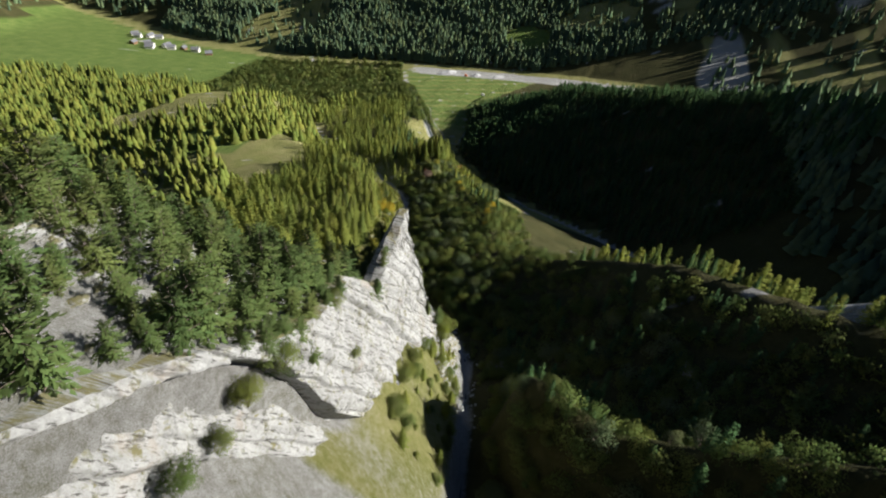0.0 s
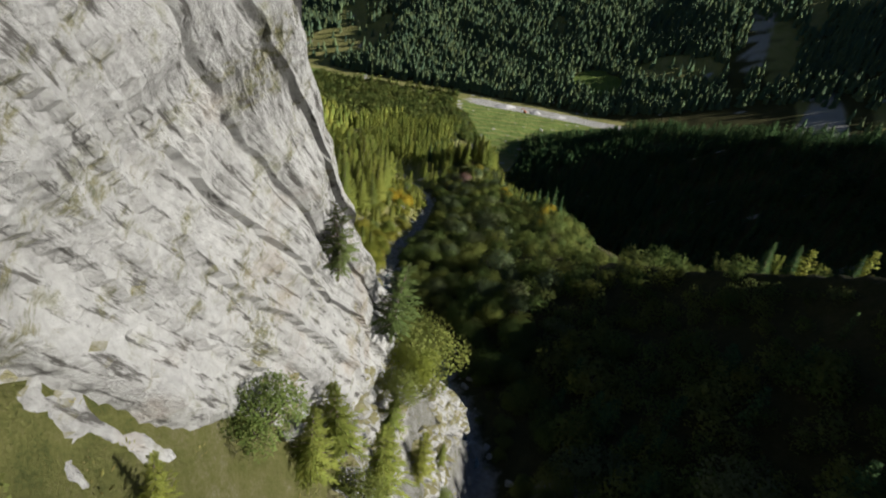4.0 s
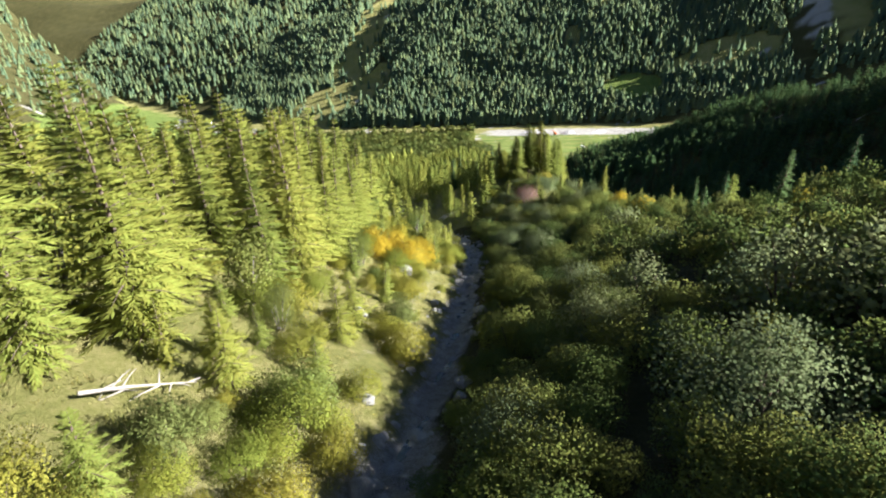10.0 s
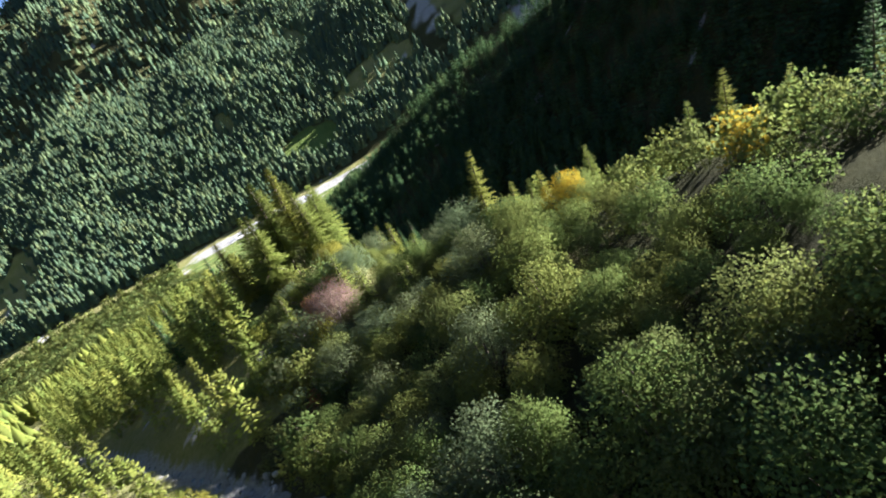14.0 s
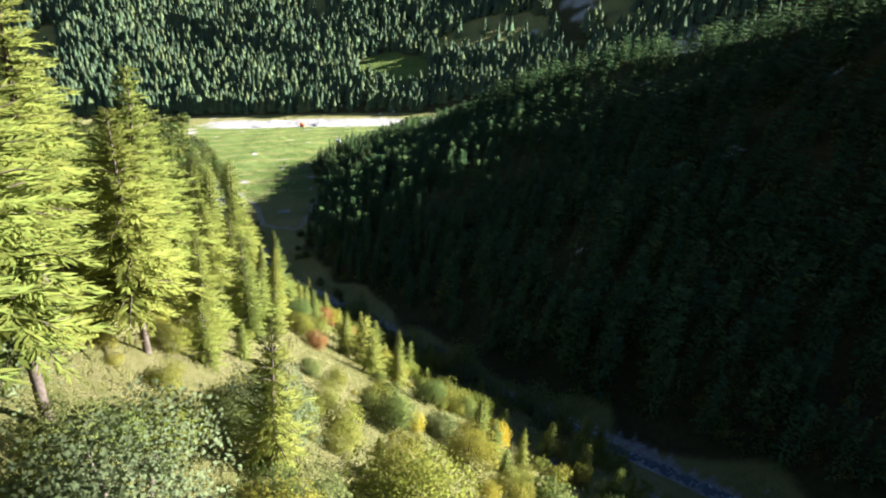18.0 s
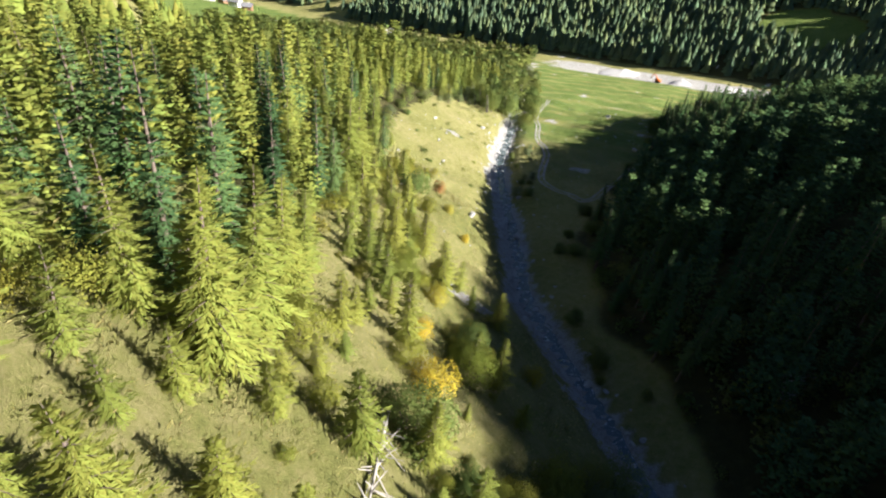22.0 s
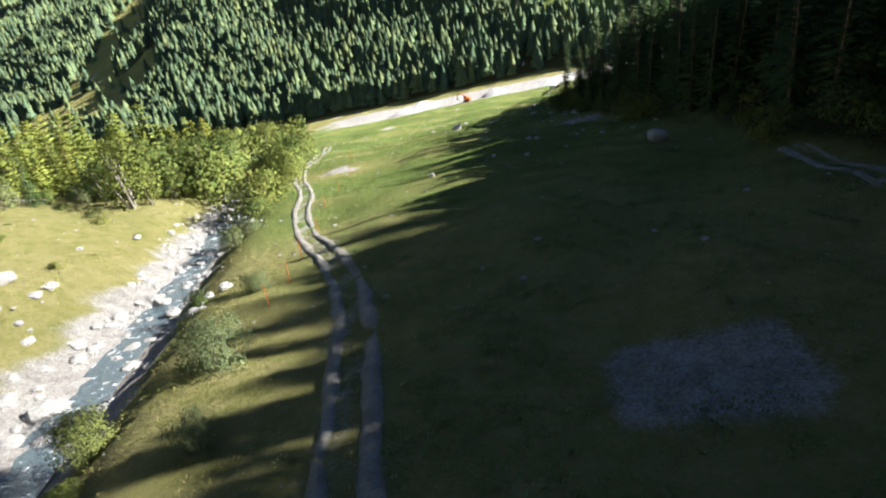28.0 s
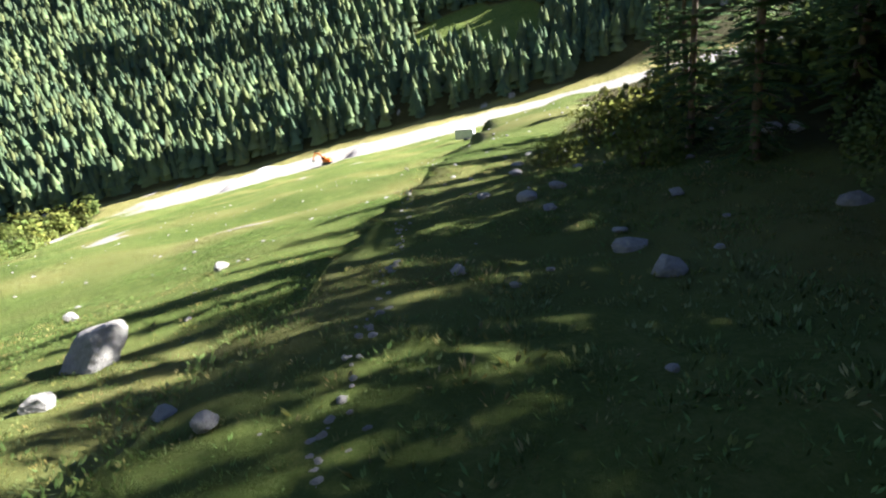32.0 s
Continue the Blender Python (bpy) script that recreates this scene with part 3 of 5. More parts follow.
CLEARINGS = [(12, 919, 40, 24, -0.45, 1.0), (-75, 1028, 13, 28, 0.1, 0.0), (-432, 1120, 40, 200, 0.0, 0.0), (-450, 985, 58, 50, 0.3, 0.0), (-374, 1005, 34, 55, -0.1, 0.0), (112, 934, 62, 30, -0.2, 0.0), (60, 1120, 16, 60, 0.2, 0.0), (-35, 1100, 20, 34, 0.3, 0.0)]
for cx, cy, rx, ry, turn, green in CLEARINGS:
    inside = patch_at(cx, cy, rx, ry, turn) * north_side
    wood, lush = wood * (1 - inside), np.maximum(lush, green * inside)
crag = north_side * ease(150, 240, GX + 40 * blot) * (1 - ease(420, 520, GX))
wood = wood * (1 - 0.75 * crag * ease(-0.3, 0.5, waves(GX, 0.25 * GY, 60, 17)))
stone = np.maximum(stone, crag * ease(0.25, 0.75, waves(GX, 0.2 * GY, 75, 18)))
n_y, n_x = GX.shape
ids = np.arange(n_x * n_y).reshape(n_y, n_x)
quads = np.stack([ids[:-1, :-1], ids[:-1, 1:], ids[1:, 1:], ids[1:, :-1]], -1).reshape(-1, 4)
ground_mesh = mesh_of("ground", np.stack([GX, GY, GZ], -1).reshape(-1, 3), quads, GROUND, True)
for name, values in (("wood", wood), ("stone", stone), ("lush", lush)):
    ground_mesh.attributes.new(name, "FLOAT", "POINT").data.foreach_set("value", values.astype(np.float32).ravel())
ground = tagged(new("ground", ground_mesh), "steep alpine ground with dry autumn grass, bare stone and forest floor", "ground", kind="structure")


def ribbon(name, line, width, lift, material, lo, hi):
    """A strip of water that follows a line of the land."""
    pts = []
    for (ax, ay, _), (bx, by, _) in zip(line, line[1:]):
        n = max(1, int(math.hypot(bx - ax, by - ay) / 2.0))
        pts += [(ax + (bx - ax) * k / n, ay + (by - ay) * k / n) for k in range(n)]
    pts = np.array([p for p in pts if lo < p[1] < hi])
    pts[1:-1] = (pts[:-2] + pts[1:-1] + pts[2:]) / 3
    d = np.gradient(pts, axis=0)
    nrm = np.stack([-d[:, 1], d[:, 0]], -1) / (np.hypot(d[:, 0], d[:, 1])[:, None] + 1e-9)
    wide = width * (1 + 0.35 * waves(pts[:, 0], pts[:, 1], 14, 3))
    rows = []
    for k in (-1, -0.4, 0.4, 1):
        q = pts + nrm * (wide * k)[:, None]
        rows.append(np.column_stack([q, height(pts[:, 0], pts[:, 1]) + lift]))
    v = np.stack(rows, 1).reshape(-1, 3)
    i = np.arange(len(pts) - 1)[:, None] * 4 + np.arange(3)[None]
    f = np.stack([i, i + 1, i + 5, i + 4], -1).reshape(-1, 4)
    return tagged(new(name, mesh_of(name, v, f, material, True)), "shallow mountain stream over pale stones", "stream", kind="structure")


ribbon("water_upper", STREAM_A, 0.6, 0.16, WATER, 20, 420)
ribbon("water_lower", STREAM_B, 1.9, 0.22, WATER, 300, 780)

GRIT = stone_material("pale_track_grit", (0.16, 0.15, 0.12), (0.28, 0.27, 0.23), (0.42, 0.41, 0.37), 0.5, 3.0)


def rut(offset, width, lift, seed):
    """One wheel rut of the dirt track: a low ragged ribbon of grit beside the track's middle."""
    pts = np.array([q[:2] for q in TRACK], float)
    for _ in range(4):
        fine = np.empty((2 * (len(pts) - 1), 2))
        fine[0::2], fine[1::2] = 0.75 * pts[:-1] + 0.25 * pts[1:], 0.25 * pts[:-1] + 0.75 * pts[1:]
        pts = np.vstack([pts[:1], fine, pts[-1:]])
    d = np.gradient(pts, axis=0)
    nrm = np.stack([-d[:, 1], d[:, 0]], -1) / (np.hypot(d[:, 0], d[:, 1])[:, None] + 1e-9)
    rows = []
    for k, up in ((-1, -0.12), (-0.6, 0.0), (0.6, 0.0), (1, -0.12)):
        q = pts + nrm * (offset + k * width * (1 + 0.45 * waves(pts[:, 0], pts[:, 1], 3.1, seed + (k > 0))))[:, None]
        rows.append(np.column_stack([q, height(q[:, 0], q[:, 1]) + lift + up]))
    v = np.stack(rows, 1).reshape(-1, 3)
    i = np.arange(len(pts) - 1)[:, None] * 4 + np.arange(3)[None]
    return v, np.stack([i, i + 1, i + 5, i + 4], -1).reshape(-1, 4)


dirt_track = tagged(new("dirt_track"), "pale two-rut dirt track curving through the meadow", "track", kind="structure")
for offset, seed in ((-0.62, 3), (0.62, 8)):
    hang("wheel_rut", mesh_of("wheel_rut", *rut(offset, 0.3, 0.07, seed), GRIT, True), dirt_track)

# ---- trees: a few of each kind, then copies over the land ----
rng = np.random.RandomState(11)


def tree_thing(name, wood_part, crown_part, bark, leaves, label, category, group, trunk_name="trunk"):
    base = tagged(new(name), label, category, group)
    hang(trunk_name, mesh_of(trunk_name, wood_part[0], wood_part[1], bark, True), base)
    hang("crown", mesh_of("crown", crown_part[0], crown_part[1], leaves, puff=crown_part[2]), base)
    base.location = (0, 0, -3000)
    return base


def conifer_kind(name, count, leaves, label, group, **q):
    """Two sets of one kind: with fine boughs for the trees beside the way, and plainer ones."""
    sets = []
    for fine in (True, False):
        out = []
        for k in range(count if fine else count + 1):
            h, r = q["h"] * rng.uniform(0.92, 1.08), q["r"] * rng.uniform(0.85, 1.15)
            n, size, thin = (q["along"] * 5.4, q["size"] * 0.66, 0.52) if fine else (q["along"] * 1.5, q["size"] * 0.88, 1.2)
            w, c = conifer(h, r, q["whorls"], q["per"], n, size, q["start"], q["droop"], q.get("lean", 0.012), rng, q.get("power", 0.85), thin)
            out.append(tree_thing(name, w, c, BARK, leaves, label, "tree", group))
        sets.append(out)
    return sets


LARCHES = conifer_kind("larch", 2, LARCH, "tall yellow-green larch with feathery drooping boughs", "larches of the slope", h=15, r=4.0, whorls=31, per=8, along=7, size=0.6, start=0.06, droop=0.16, lean=0.012, power=0.95)
SPRUCES = conifer_kind("spruce", 2, SPRUCE, "dark green spruce with dense boughs down to the ground", "spruces of the forest edge", h=15, r=2.6, whorls=28, per=7, along=7, size=0.55, start=0.05, droop=0.3)
TALL_SPRUCES = conifer_kind("spruce", 1, SPRUCE, "tall dark spruce with a bare lower trunk in the forest shade", "tall spruces of the shaded wood", h=22, r=3.0, whorls=28, per=6, along=7, size=0.7, start=0.2, droop=0.3)
PINES = conifer_kind("mountain_pine", 2, PINE, "rugged mountain pine with tufted dark green boughs on the rocks", "pines on the cliff", h=7.5, r=2.3, whorls=15, per=6, along=8, size=0.46, start=0.12, droop=-0.12, lean=0.06, power=0.55)
TALL_LARCHES = conifer_kind("larch", 2, LARCH, "old larch with a bare lower trunk and thin upper boughs", "larches of the grove", h=16, r=3.3, whorls=36, per=7, along=8, size=0.58, start=0.22, droop=0.1, lean=0.02, power=0.75)
YOUNG = conifer_kind("young_larch", 1, LARCH, "young bright green larch on the open slope", "young larches", h=6, r=1.75, whorls=20, per=7, along=7, size=0.3, start=0.06, droop=0.0)


def leafy_kind(name, count, leaves, bark, label, category, group, h, r, clumps, per, size, low=0.1, stems=4, trunk="stem"):
    sets = []
    for fine in (True, False):
        sets.append([tree_thing(name, *broadleaf(h * rng.uniform(0.9, 1.1), r * rng.uniform(0.9, 1.15), int(clumps * (1.5 if fine else 1.0)), int(per * (4.8 if fine else 1.1)), size * (0.3 if fine else 0.7), rng, low, stems),
                               bark, leaves, label, category, group, trunk) for _ in range(count)])
    return sets


SHRUBS = leafy_kind("shrub", 3, BUSH, BARK, "dense green alder shrub on the gorge side", "shrub", "alder shrubs", 3.0, 1.9, 34, 26, 0.34)
GOLDENS = leafy_kind("alder_bush", 2, GOLDEN, BARK, "yellow-green autumn alder bush on the sunny bank", "bush", "sunny alder bushes", 2.6, 1.8, 34, 26, 0.3)
WILLOWS = leafy_kind("willow_bush", 2, WILLOW, BARK, "grey-green willow bush with silvery leaves", "bush", "willow bushes", 3.6, 2.0, 36, 26, 0.32)
BIRCHES = leafy_kind("birch", 2, BUSH, PALE_BARK, "slender young birch with pale trunk and light leaves", "tree", "birches by the stream", 7.0, 2.0, 40, 26, 0.36, 0.2, 3, "trunk")
YELLOWS = leafy_kind("yellow_bush", 1, YELLOW, BARK, "bright yellow autumn bush among green shrubs", "bush", "yellow autumn bushes", 3.0, 1.6, 28, 26, 0.33)
RUSTS = leafy_kind("rusty_bush", 1, RUST, BARK, "rust-orange autumn bush among green shrubs", "bush", "rusty autumn bushes", 2.6, 1.6, 26, 24, 0.32)
BARE = leafy_kind("bare_rowan", 1, PINK, PALE_BARK, "nearly bare pinkish rowan bush with pale twigs", "bush", "", 4.2, 2.6, 60, 44, 0.2)
TUFTS = leafy_kind("low_bush", 2, BUSH, BARK, "low green bush in the dry meadow", "bush", "low bushes", 1.0, 0.9, 14, 20, 0.24, 0.1, 3)

FLIGHT = [(0, 0, 300), (-1, 27, 266), (-2, 67, 230), (-15, 118, 194), (-33, 177, 168), (-45, 233, 147), (-36, 284, 131), (-29, 324, 118), (-27, 380, 93), (-41, 437, 63), (-62, 533, 30), (-60, 609, 15)]
taken = {}


def free(x, y, gap):
    i, j = int(x // 6), int(y // 6)
    for a in (i - 1, i, i + 1):
        for b in (j - 1, j, j + 1):
            for px, py, pg in taken.get((a, b), ()):
                if (px - x) ** 2 + (py - y) ** 2 < (0.5 * (gap + pg)) ** 2:
                    return False
    taken.setdefault((i, j), []).append((x, y, gap))
    return True


def spots(count, box, inside, gap, seed, tries=14):
    """Places in a box of the plan where inside(x, y) holds, some way apart."""
    r = np.random.RandomState(seed)
    x, y = r.uniform(box[0], box[1], count * tries), r.uniform(box[2], box[3], count * tries)
    keep = np.asarray(inside(x, y), bool)
    out = []
    for a, b in zip(x[keep], y[keep]):
        if len(out) < count and free(a, b, gap):
            out.append((a, b))
    return r, np.array(out).reshape(-1, 2)


def plant(kinds, count, box, inside, lo, hi, own_h, own_r, gap=0.0, seed=0, sink=0.15):
    """Copies of some kinds over a box of the plan, where inside(x, y) holds; lo, hi: their heights."""
    r, at = spots(count, box, inside, gap, seed)
    if not len(at):
        return
    z = height(at[:, 0], at[:, 1]) - sink
    d, _, fz = near(at[:, 0], at[:, 1], FLIGHT)
    for k, (x, y) in enumerate(at):
        tall, turn, wide, t1, t2 = r.uniform(lo, hi), r.uniform(0, 360), r.uniform(0.85, 1.2), r.normal(0, 2.2), r.normal(0, 2.2)
        kind = kinds[r.randint(len(kinds))][0 if d[k] < (28 if own_h > 9 else 14) else 1]
        pick = kind[r.randint(len(kind))]
        s = tall / own_h
        if d[k] < own_r * s * wide + 2.2:
            room = float(fz[k]) - z[k] - 3.2
            if room < 0.3 * tall:
                continue
            s = min(tall, room) / own_h
        copy_thing(pick, pose(x, y, z[k], t1, t2, turn) @ Matrix.Diagonal((s * wide, s * wide, s, 1)))


def mass(name, label, templates, leaves, count, box, inside, lo, hi, gap, seed, category="thicket"):
    """One joined growth of many plants, for what nobody could count."""
    r, at = spots(count, box, inside, gap, seed)
    n = len(at)
    z = height(at[:, 0], at[:, 1]) - 0.15
    tall = r.uniform(lo, hi, n)
    d, _, fz = near(at[:, 0], at[:, 1], FLIGHT)
    tall = np.where(d < tall, np.clip(np.minimum(tall, fz - z - 3.2), 0.2, 50), tall)
    wide, turn, tint = tall * r.uniform(0.85, 1.2, n), r.uniform(0, 6.28, n), r.uniform(0, 1, n)
    pieces, tints, puffs = [], [], []
    for template, here in zip(templates, (d < 15, (d >= 15) & (d < 50), d >= 50)):
        v, f, t, p = scatter(template, np.column_stack([at, z])[here], np.column_stack([wide, tall])[here], turn[here], tint[here], r)
        pieces.append((v, f))
        tints.append(t)
        puffs.append(p)
    v, f = merge(pieces)
    return tagged(new(name, mesh_of(name, v, f, leaves, False, np.concatenate(tints), np.concatenate(puffs))), label, category, kind="stuff")


def signed(line):
    def at(x, y):
        d, s, _ = near(x, y, line)
        return d * s
    return at


at_a, at_b, at_c, at_w = signed(STREAM_A), signed(STREAM_B), signed(SPUR), signed(WEST)


def edge_east(y):
    return np.interp(y, [430, 480, 500, 545, 600, 625, 650, 680, 760, 850], [4, 11, 16, 38, 51, 55, 66, 90, 150, 220])


def edge_west(y):
    """The forest's edge on the west bank of the lower stream."""
    return np.interp(y, [340, 400, 430, 450, 480, 530, 560, 620, 700], [-42, -47, -56, -66, -86, -108, -112, -118, -140])


def brink(y):
    return np.interp(y, [q[0] for q in BRINK], [q[1] for q in BRINK])


# pines over the cliff
plant([PINES], 275, (-50, -14, 8, 84), lambda x, y: (x < brink(y) - 0.6) & (x > brink(y) - 26), 2.6, 7.2, 7.5, 2.3, 1.8, 1)
plant([PINES], 34, (-38, -12, 6, 58), lambda x, y: (x < brink(y) - 0.3) & (x > brink(y) - 3.2), 2.0, 4.6, 7.5, 2.3, 1.5, 103)
plant([PINES, SHRUBS], 40, (-36, -6, 72, 100), lambda x, y: (at_a(x, y) < -9) & (x < brink(y) - 1), 2, 5.5, 7.5, 2.3, 2.2, 101)
plant([LARCHES], 40, (-80, -34, 40, 130), lambda x, y: (at_w(x, y) < 2) & (x < brink(y) - 22), 7, 13, 15, 2.9, 3.6, 102)
plant([SHRUBS, YOUNG], 46, (-16, 1, 42, 108), lambda x, y: (at_a(x, y) < -2) & (x > np.interp(y, [q[0] for q in FOOT], [q[1] for q in FOOT]) + 1.2), 0.8, 2.4, 3.0, 1.9, 1.6, 2)
# larch wood above the meadow of the upper gorge
LARCH_EDGE = lambda y: np.interp(y, [132, 142, 152, 168, 186, 205, 250, 300], [-22, -8, 1, 4.5, 5.5, 8, 10, 10])
plant([LARCHES], 190, (-100, -40, 134, 300), lambda x, y: (at_w(x, y) < LARCH_EDGE(y)) & (at_w(x, y) > LARCH_EDGE(y) - 16) & (at_a(x, y) < -7), 11, 17, 15, 3.6, 3.3, 3)
plant([GOLDENS, GOLDENS, SHRUBS, YOUNG], 120, (-75, -24, 122, 290), lambda x, y: (at_a(x, y) > -24) & (at_a(x, y) < -2.2), 0.9, 3.4, 3.4, 1.9, 1.9, 4)
plant([SHRUBS, GOLDENS], 22, (-17, -7, 90, 101), lambda x, y: at_a(x, y) < -8, 1.2, 2.8, 3.0, 1.9, 1.5, 41)
plant([GOLDENS], 46, (-46, -24, 143, 186), lambda x, y: (at_a(x, y) > -10) & (at_a(x, y) < -2.2), 1.0, 2.5, 2.6, 1.8, 1.4, 43)
plant([YELLOWS], 9, (-61, -52, 228, 244), lambda x, y: (at_a(x, y) > -14) & (at_a(x, y) < -6), 2.5, 4.6, 3.0, 1.6, 1.6, 5)
plant([BIRCHES, YOUNG], 26, (-76, -46, 185, 285), lambda x, y: (at_a(x, y) > -20) & (at_a(x, y) < -6), 3.5, 7, 7.0, 2.0, 1.8, 51)
# the shaded side of the spur, thick with shrubs, and its crest
plant([SPRUCES, LARCHES], 18, (-50, 0, 200, 300), lambda x, y: (at_c(x, y) > 3) & (at_c(x, y) < 12), 4.5, 8.5, 15, 2.6, 3.4, 71)
plant([SPRUCES, LARCHES], 26, (24, 90, 40, 84), lambda x, y: (at_c(x, y) > -5) & (at_c(x, y) < 9), 6.5, 11.5, 15, 2.6, 2.8, 7)
plant([SPRUCES, LARCHES], 40, (14, 90, 84, 134), lambda x, y: (at_c(x, y) > 1) & (at_c(x, y) < 14), 3.5, 5.5, 15, 2.6, 2.8, 72)
for sx, sy, sh in ((-2, 226, 9.5), (-4, 232, 7), (-7, 240, 7.5), (1, 221, 8), (-11, 250, 6), (-14, 257, 6.5)):
    plant([SPRUCES], 1, (sx - 0.4, sx + 0.4, sy - 0.4, sy + 0.4), lambda x, y: y > 0, sh, sh, 15, 2.9, 1.0, int(sy))
plant([YELLOWS], 10, (-50, 0, 190, 300), lambda x, y: (at_c(x, y) > -7) & (at_c(x, y) < 6), 2.0, 4.0, 3.0, 1.6, 1.5, 8)
plant([SHRUBS, SHRUBS, WILLOWS], 160, (-55, 10, 92, 305), lambda x, y: (at_a(x, y) > 4.5) & (at_a(x, y) < 26) & (at_c(x, y) < 6), 1.8, 4.0, 3.0, 1.9, 1.7, 6)
plant([SHRUBS, WILLOWS], 60, (0, 40, 30, 100), lambda x, y: (at_a(x, y) > 3) & (at_c(x, y) < 6), 1.6, 3.6, 3.0, 1.9, 1.9, 9)
THICK = (broadleaf(1.0, 0.62, 46, 80, 0.036, np.random.RandomState(31))[1], broadleaf(1.0, 0.62, 24, 20, 0.078, np.random.RandomState(32))[1], broadleaf(1.0, 0.62, 15, 9, 0.15, np.random.RandomState(3))[1])
BUSHY = THICK
mass("spur_thicket", "dense alder and willow thicket covering the shaded spur", THICK, BUSH, 2100, (-60, 130, -20, 310), lambda x, y: (at_a(x, y) > 3.6) & (at_c(x, y) < np.where((y > 84) & (y < 128), -4, 16)), 1.4, 3.3, 1.2, 61)
mass("stream_side_growth", "low alder growth on the shaded bank of the upper stream", THICK, BUSH, 170, (-60, 20, 80, 300), lambda x, y: (at_a(x, y) > 1.7) & (at_a(x, y) < 4.2), 0.5, 1.6, 1.2, 62)
# the grove and the bushes on the end of the spur
for gx0, gy0, gh in ((-52, 330, 16), (-49, 334, 17), (-46, 337, 17.5), (-43, 332, 15.5), (-41, 336, 16.5), (-54, 338, 15), (-40, 341, 15), (-47, 343, 16), (-57, 334, 14), (-39.5, 350, 14), (-41.5, 356, 15), (-43, 362, 15), (-46, 353, 15), (-48, 361, 14), (-44, 346, 15), (-51, 351, 14), (-40.5, 364, 12), (-42.5, 371, 12), (-53, 358, 13)):
    plant([TALL_LARCHES], 1, (gx0 - 0.6, gx0 + 0.6, gy0 - 0.6, gy0 + 0.6), lambda x, y: x < 0, gh, gh, 16, 3.0, 1.0, int(gy0 * 7 + gx0))
plant([LARCHES], 1, (-27.2, -26.6, 294.6, 295.2), lambda x, y: x < 0, 10.8, 10.9, 15, 3.4, 1.0, 1201)
plant([LARCHES, YOUNG], 4, (-26, -18, 291, 299), lambda x, y: x < 0, 7, 9, 15, 3.4, 1.6, 1206)
plant([YELLOWS], 1, (-17.4, -17, 346, 346.6), lambda x, y: x < 0, 2.4, 2.5, 3.0, 1.6, 1.0, 1202)
plant([BARE], 1, (-45.9, -45.3, 304, 305), lambda x, y: x < 0, 5.2, 5.3, 4.2, 2.6, 2, 10)
plant([RUSTS], 1, (-44, -43.4, 312.6, 313.4), lambda x, y: x < 0, 3.0, 3.2, 2.6, 1.6, 1.0, 1203)
plant([WILLOWS], 7, (-31, -22, 296, 306), lambda x, y: at_c(x, y) > 0, 4.0, 6.0, 3.6, 2.0, 2.0, 1204)
plant([WILLOWS, YOUNG], 30, (-24, -2, 308, 336), lambda x, y: at_b(x, y) < -18, 3.2, 6.5, 4.4, 2.0, 2.2, 1207)
plant([SPRUCES, LARCHES], 9, (-24, -10, 286, 302), lambda x, y: at_c(x, y) > 3, 6.0, 9.0, 15, 2.6, 2.0, 1205)
plant([RUSTS], 3, (-52, -44, 290, 318), lambda x, y: x < 0, 1.8, 2.6, 2.6, 1.6, 1.8, 11)
plant([WILLOWS, GOLDENS, YOUNG, SHRUBS], 110, (-58, -8, 284, 346), lambda x, y: (at_c(x, y) > -14) & (at_b(x, y) < -22), 1.6, 4.6, 3.4, 1.9, 1.6, 12)
plant([SPRUCES], 8, (-32, -12, 286, 330), lambda x, y: at_c(x, y) > 2, 5, 9, 15, 2.6, 2.4, 121)
plant([YELLOWS], 6, (-40, -14, 315, 366), lambda x, y: at_c(x, y) > 2, 1.6, 2.6, 3.0, 1.6, 1.6, 13)
# west bank of the lower gorge
plant([TALL_LARCHES], 9, (-58, -42, 380, 402), lambda x, y: x < edge_west(y) + 5, 12, 16, 16, 3.0, 2.4, 141)
plant([LARCHES, SPRUCES], 100, (-112, -30, 346, 484), lambda x, y: (x < edge_west(y) + 5 + 4 * np.sin(y)) & (at_c(x, y) > -34), 7, 14, 15, 2.9, 2.6, 14)
plant([YOUNG, LARCHES], 60, (-62, -34, 356, 420), lambda x, y: (edge_west(y) - 3 < x) & (x < edge_west(y) + 8), 3.5, 8, 10, 2.2, 2.2, 154)
plant([YOUNG], 44, (-80, -30, 385, 480), lambda x, y: (edge_west(y) - 4 < x) & (x < edge_west(y) + 9), 2.5, 5.5, 6, 1.7, 2.0, 153)
plant([YOUNG], 40, (-80, -10, 350, 450), lambda x, y: (edge_west(y) - 2 < x) & (at_b(x, y) < -9) & (waves(x, y, 30, 77) > -0.5), 2.5, 6.0, 6, 1.7, 2.4, 151)
plant([YOUNG, GOLDENS, SHRUBS], 150, (-100, 8, 346, 482), lambda x, y: (edge_west(y) - 6 < x) & (at_b(x, y) < -4) & (waves(x, y, 30, 77) > -0.8) & ((at_b(x, y) < -15) | (y < 428)), 1.2, 5.2, 4.6, 1.9, 1.5, 15)
plant([BIRCHES, WILLOWS], 34, (-30, 2, 366, 428), lambda x, y: (at_b(x, y) > -15) & (at_b(x, y) < -4), 3, 6.5, 6.0, 2.0, 1.8, 16)
plant([YELLOWS, RUSTS], 14, (-80, -20, 350, 480), lambda x, y: (edge_west(y) - 4 < x) & (at_b(x, y) < -8), 1.0, 2.8, 3.0, 1.6, 1.5, 17)
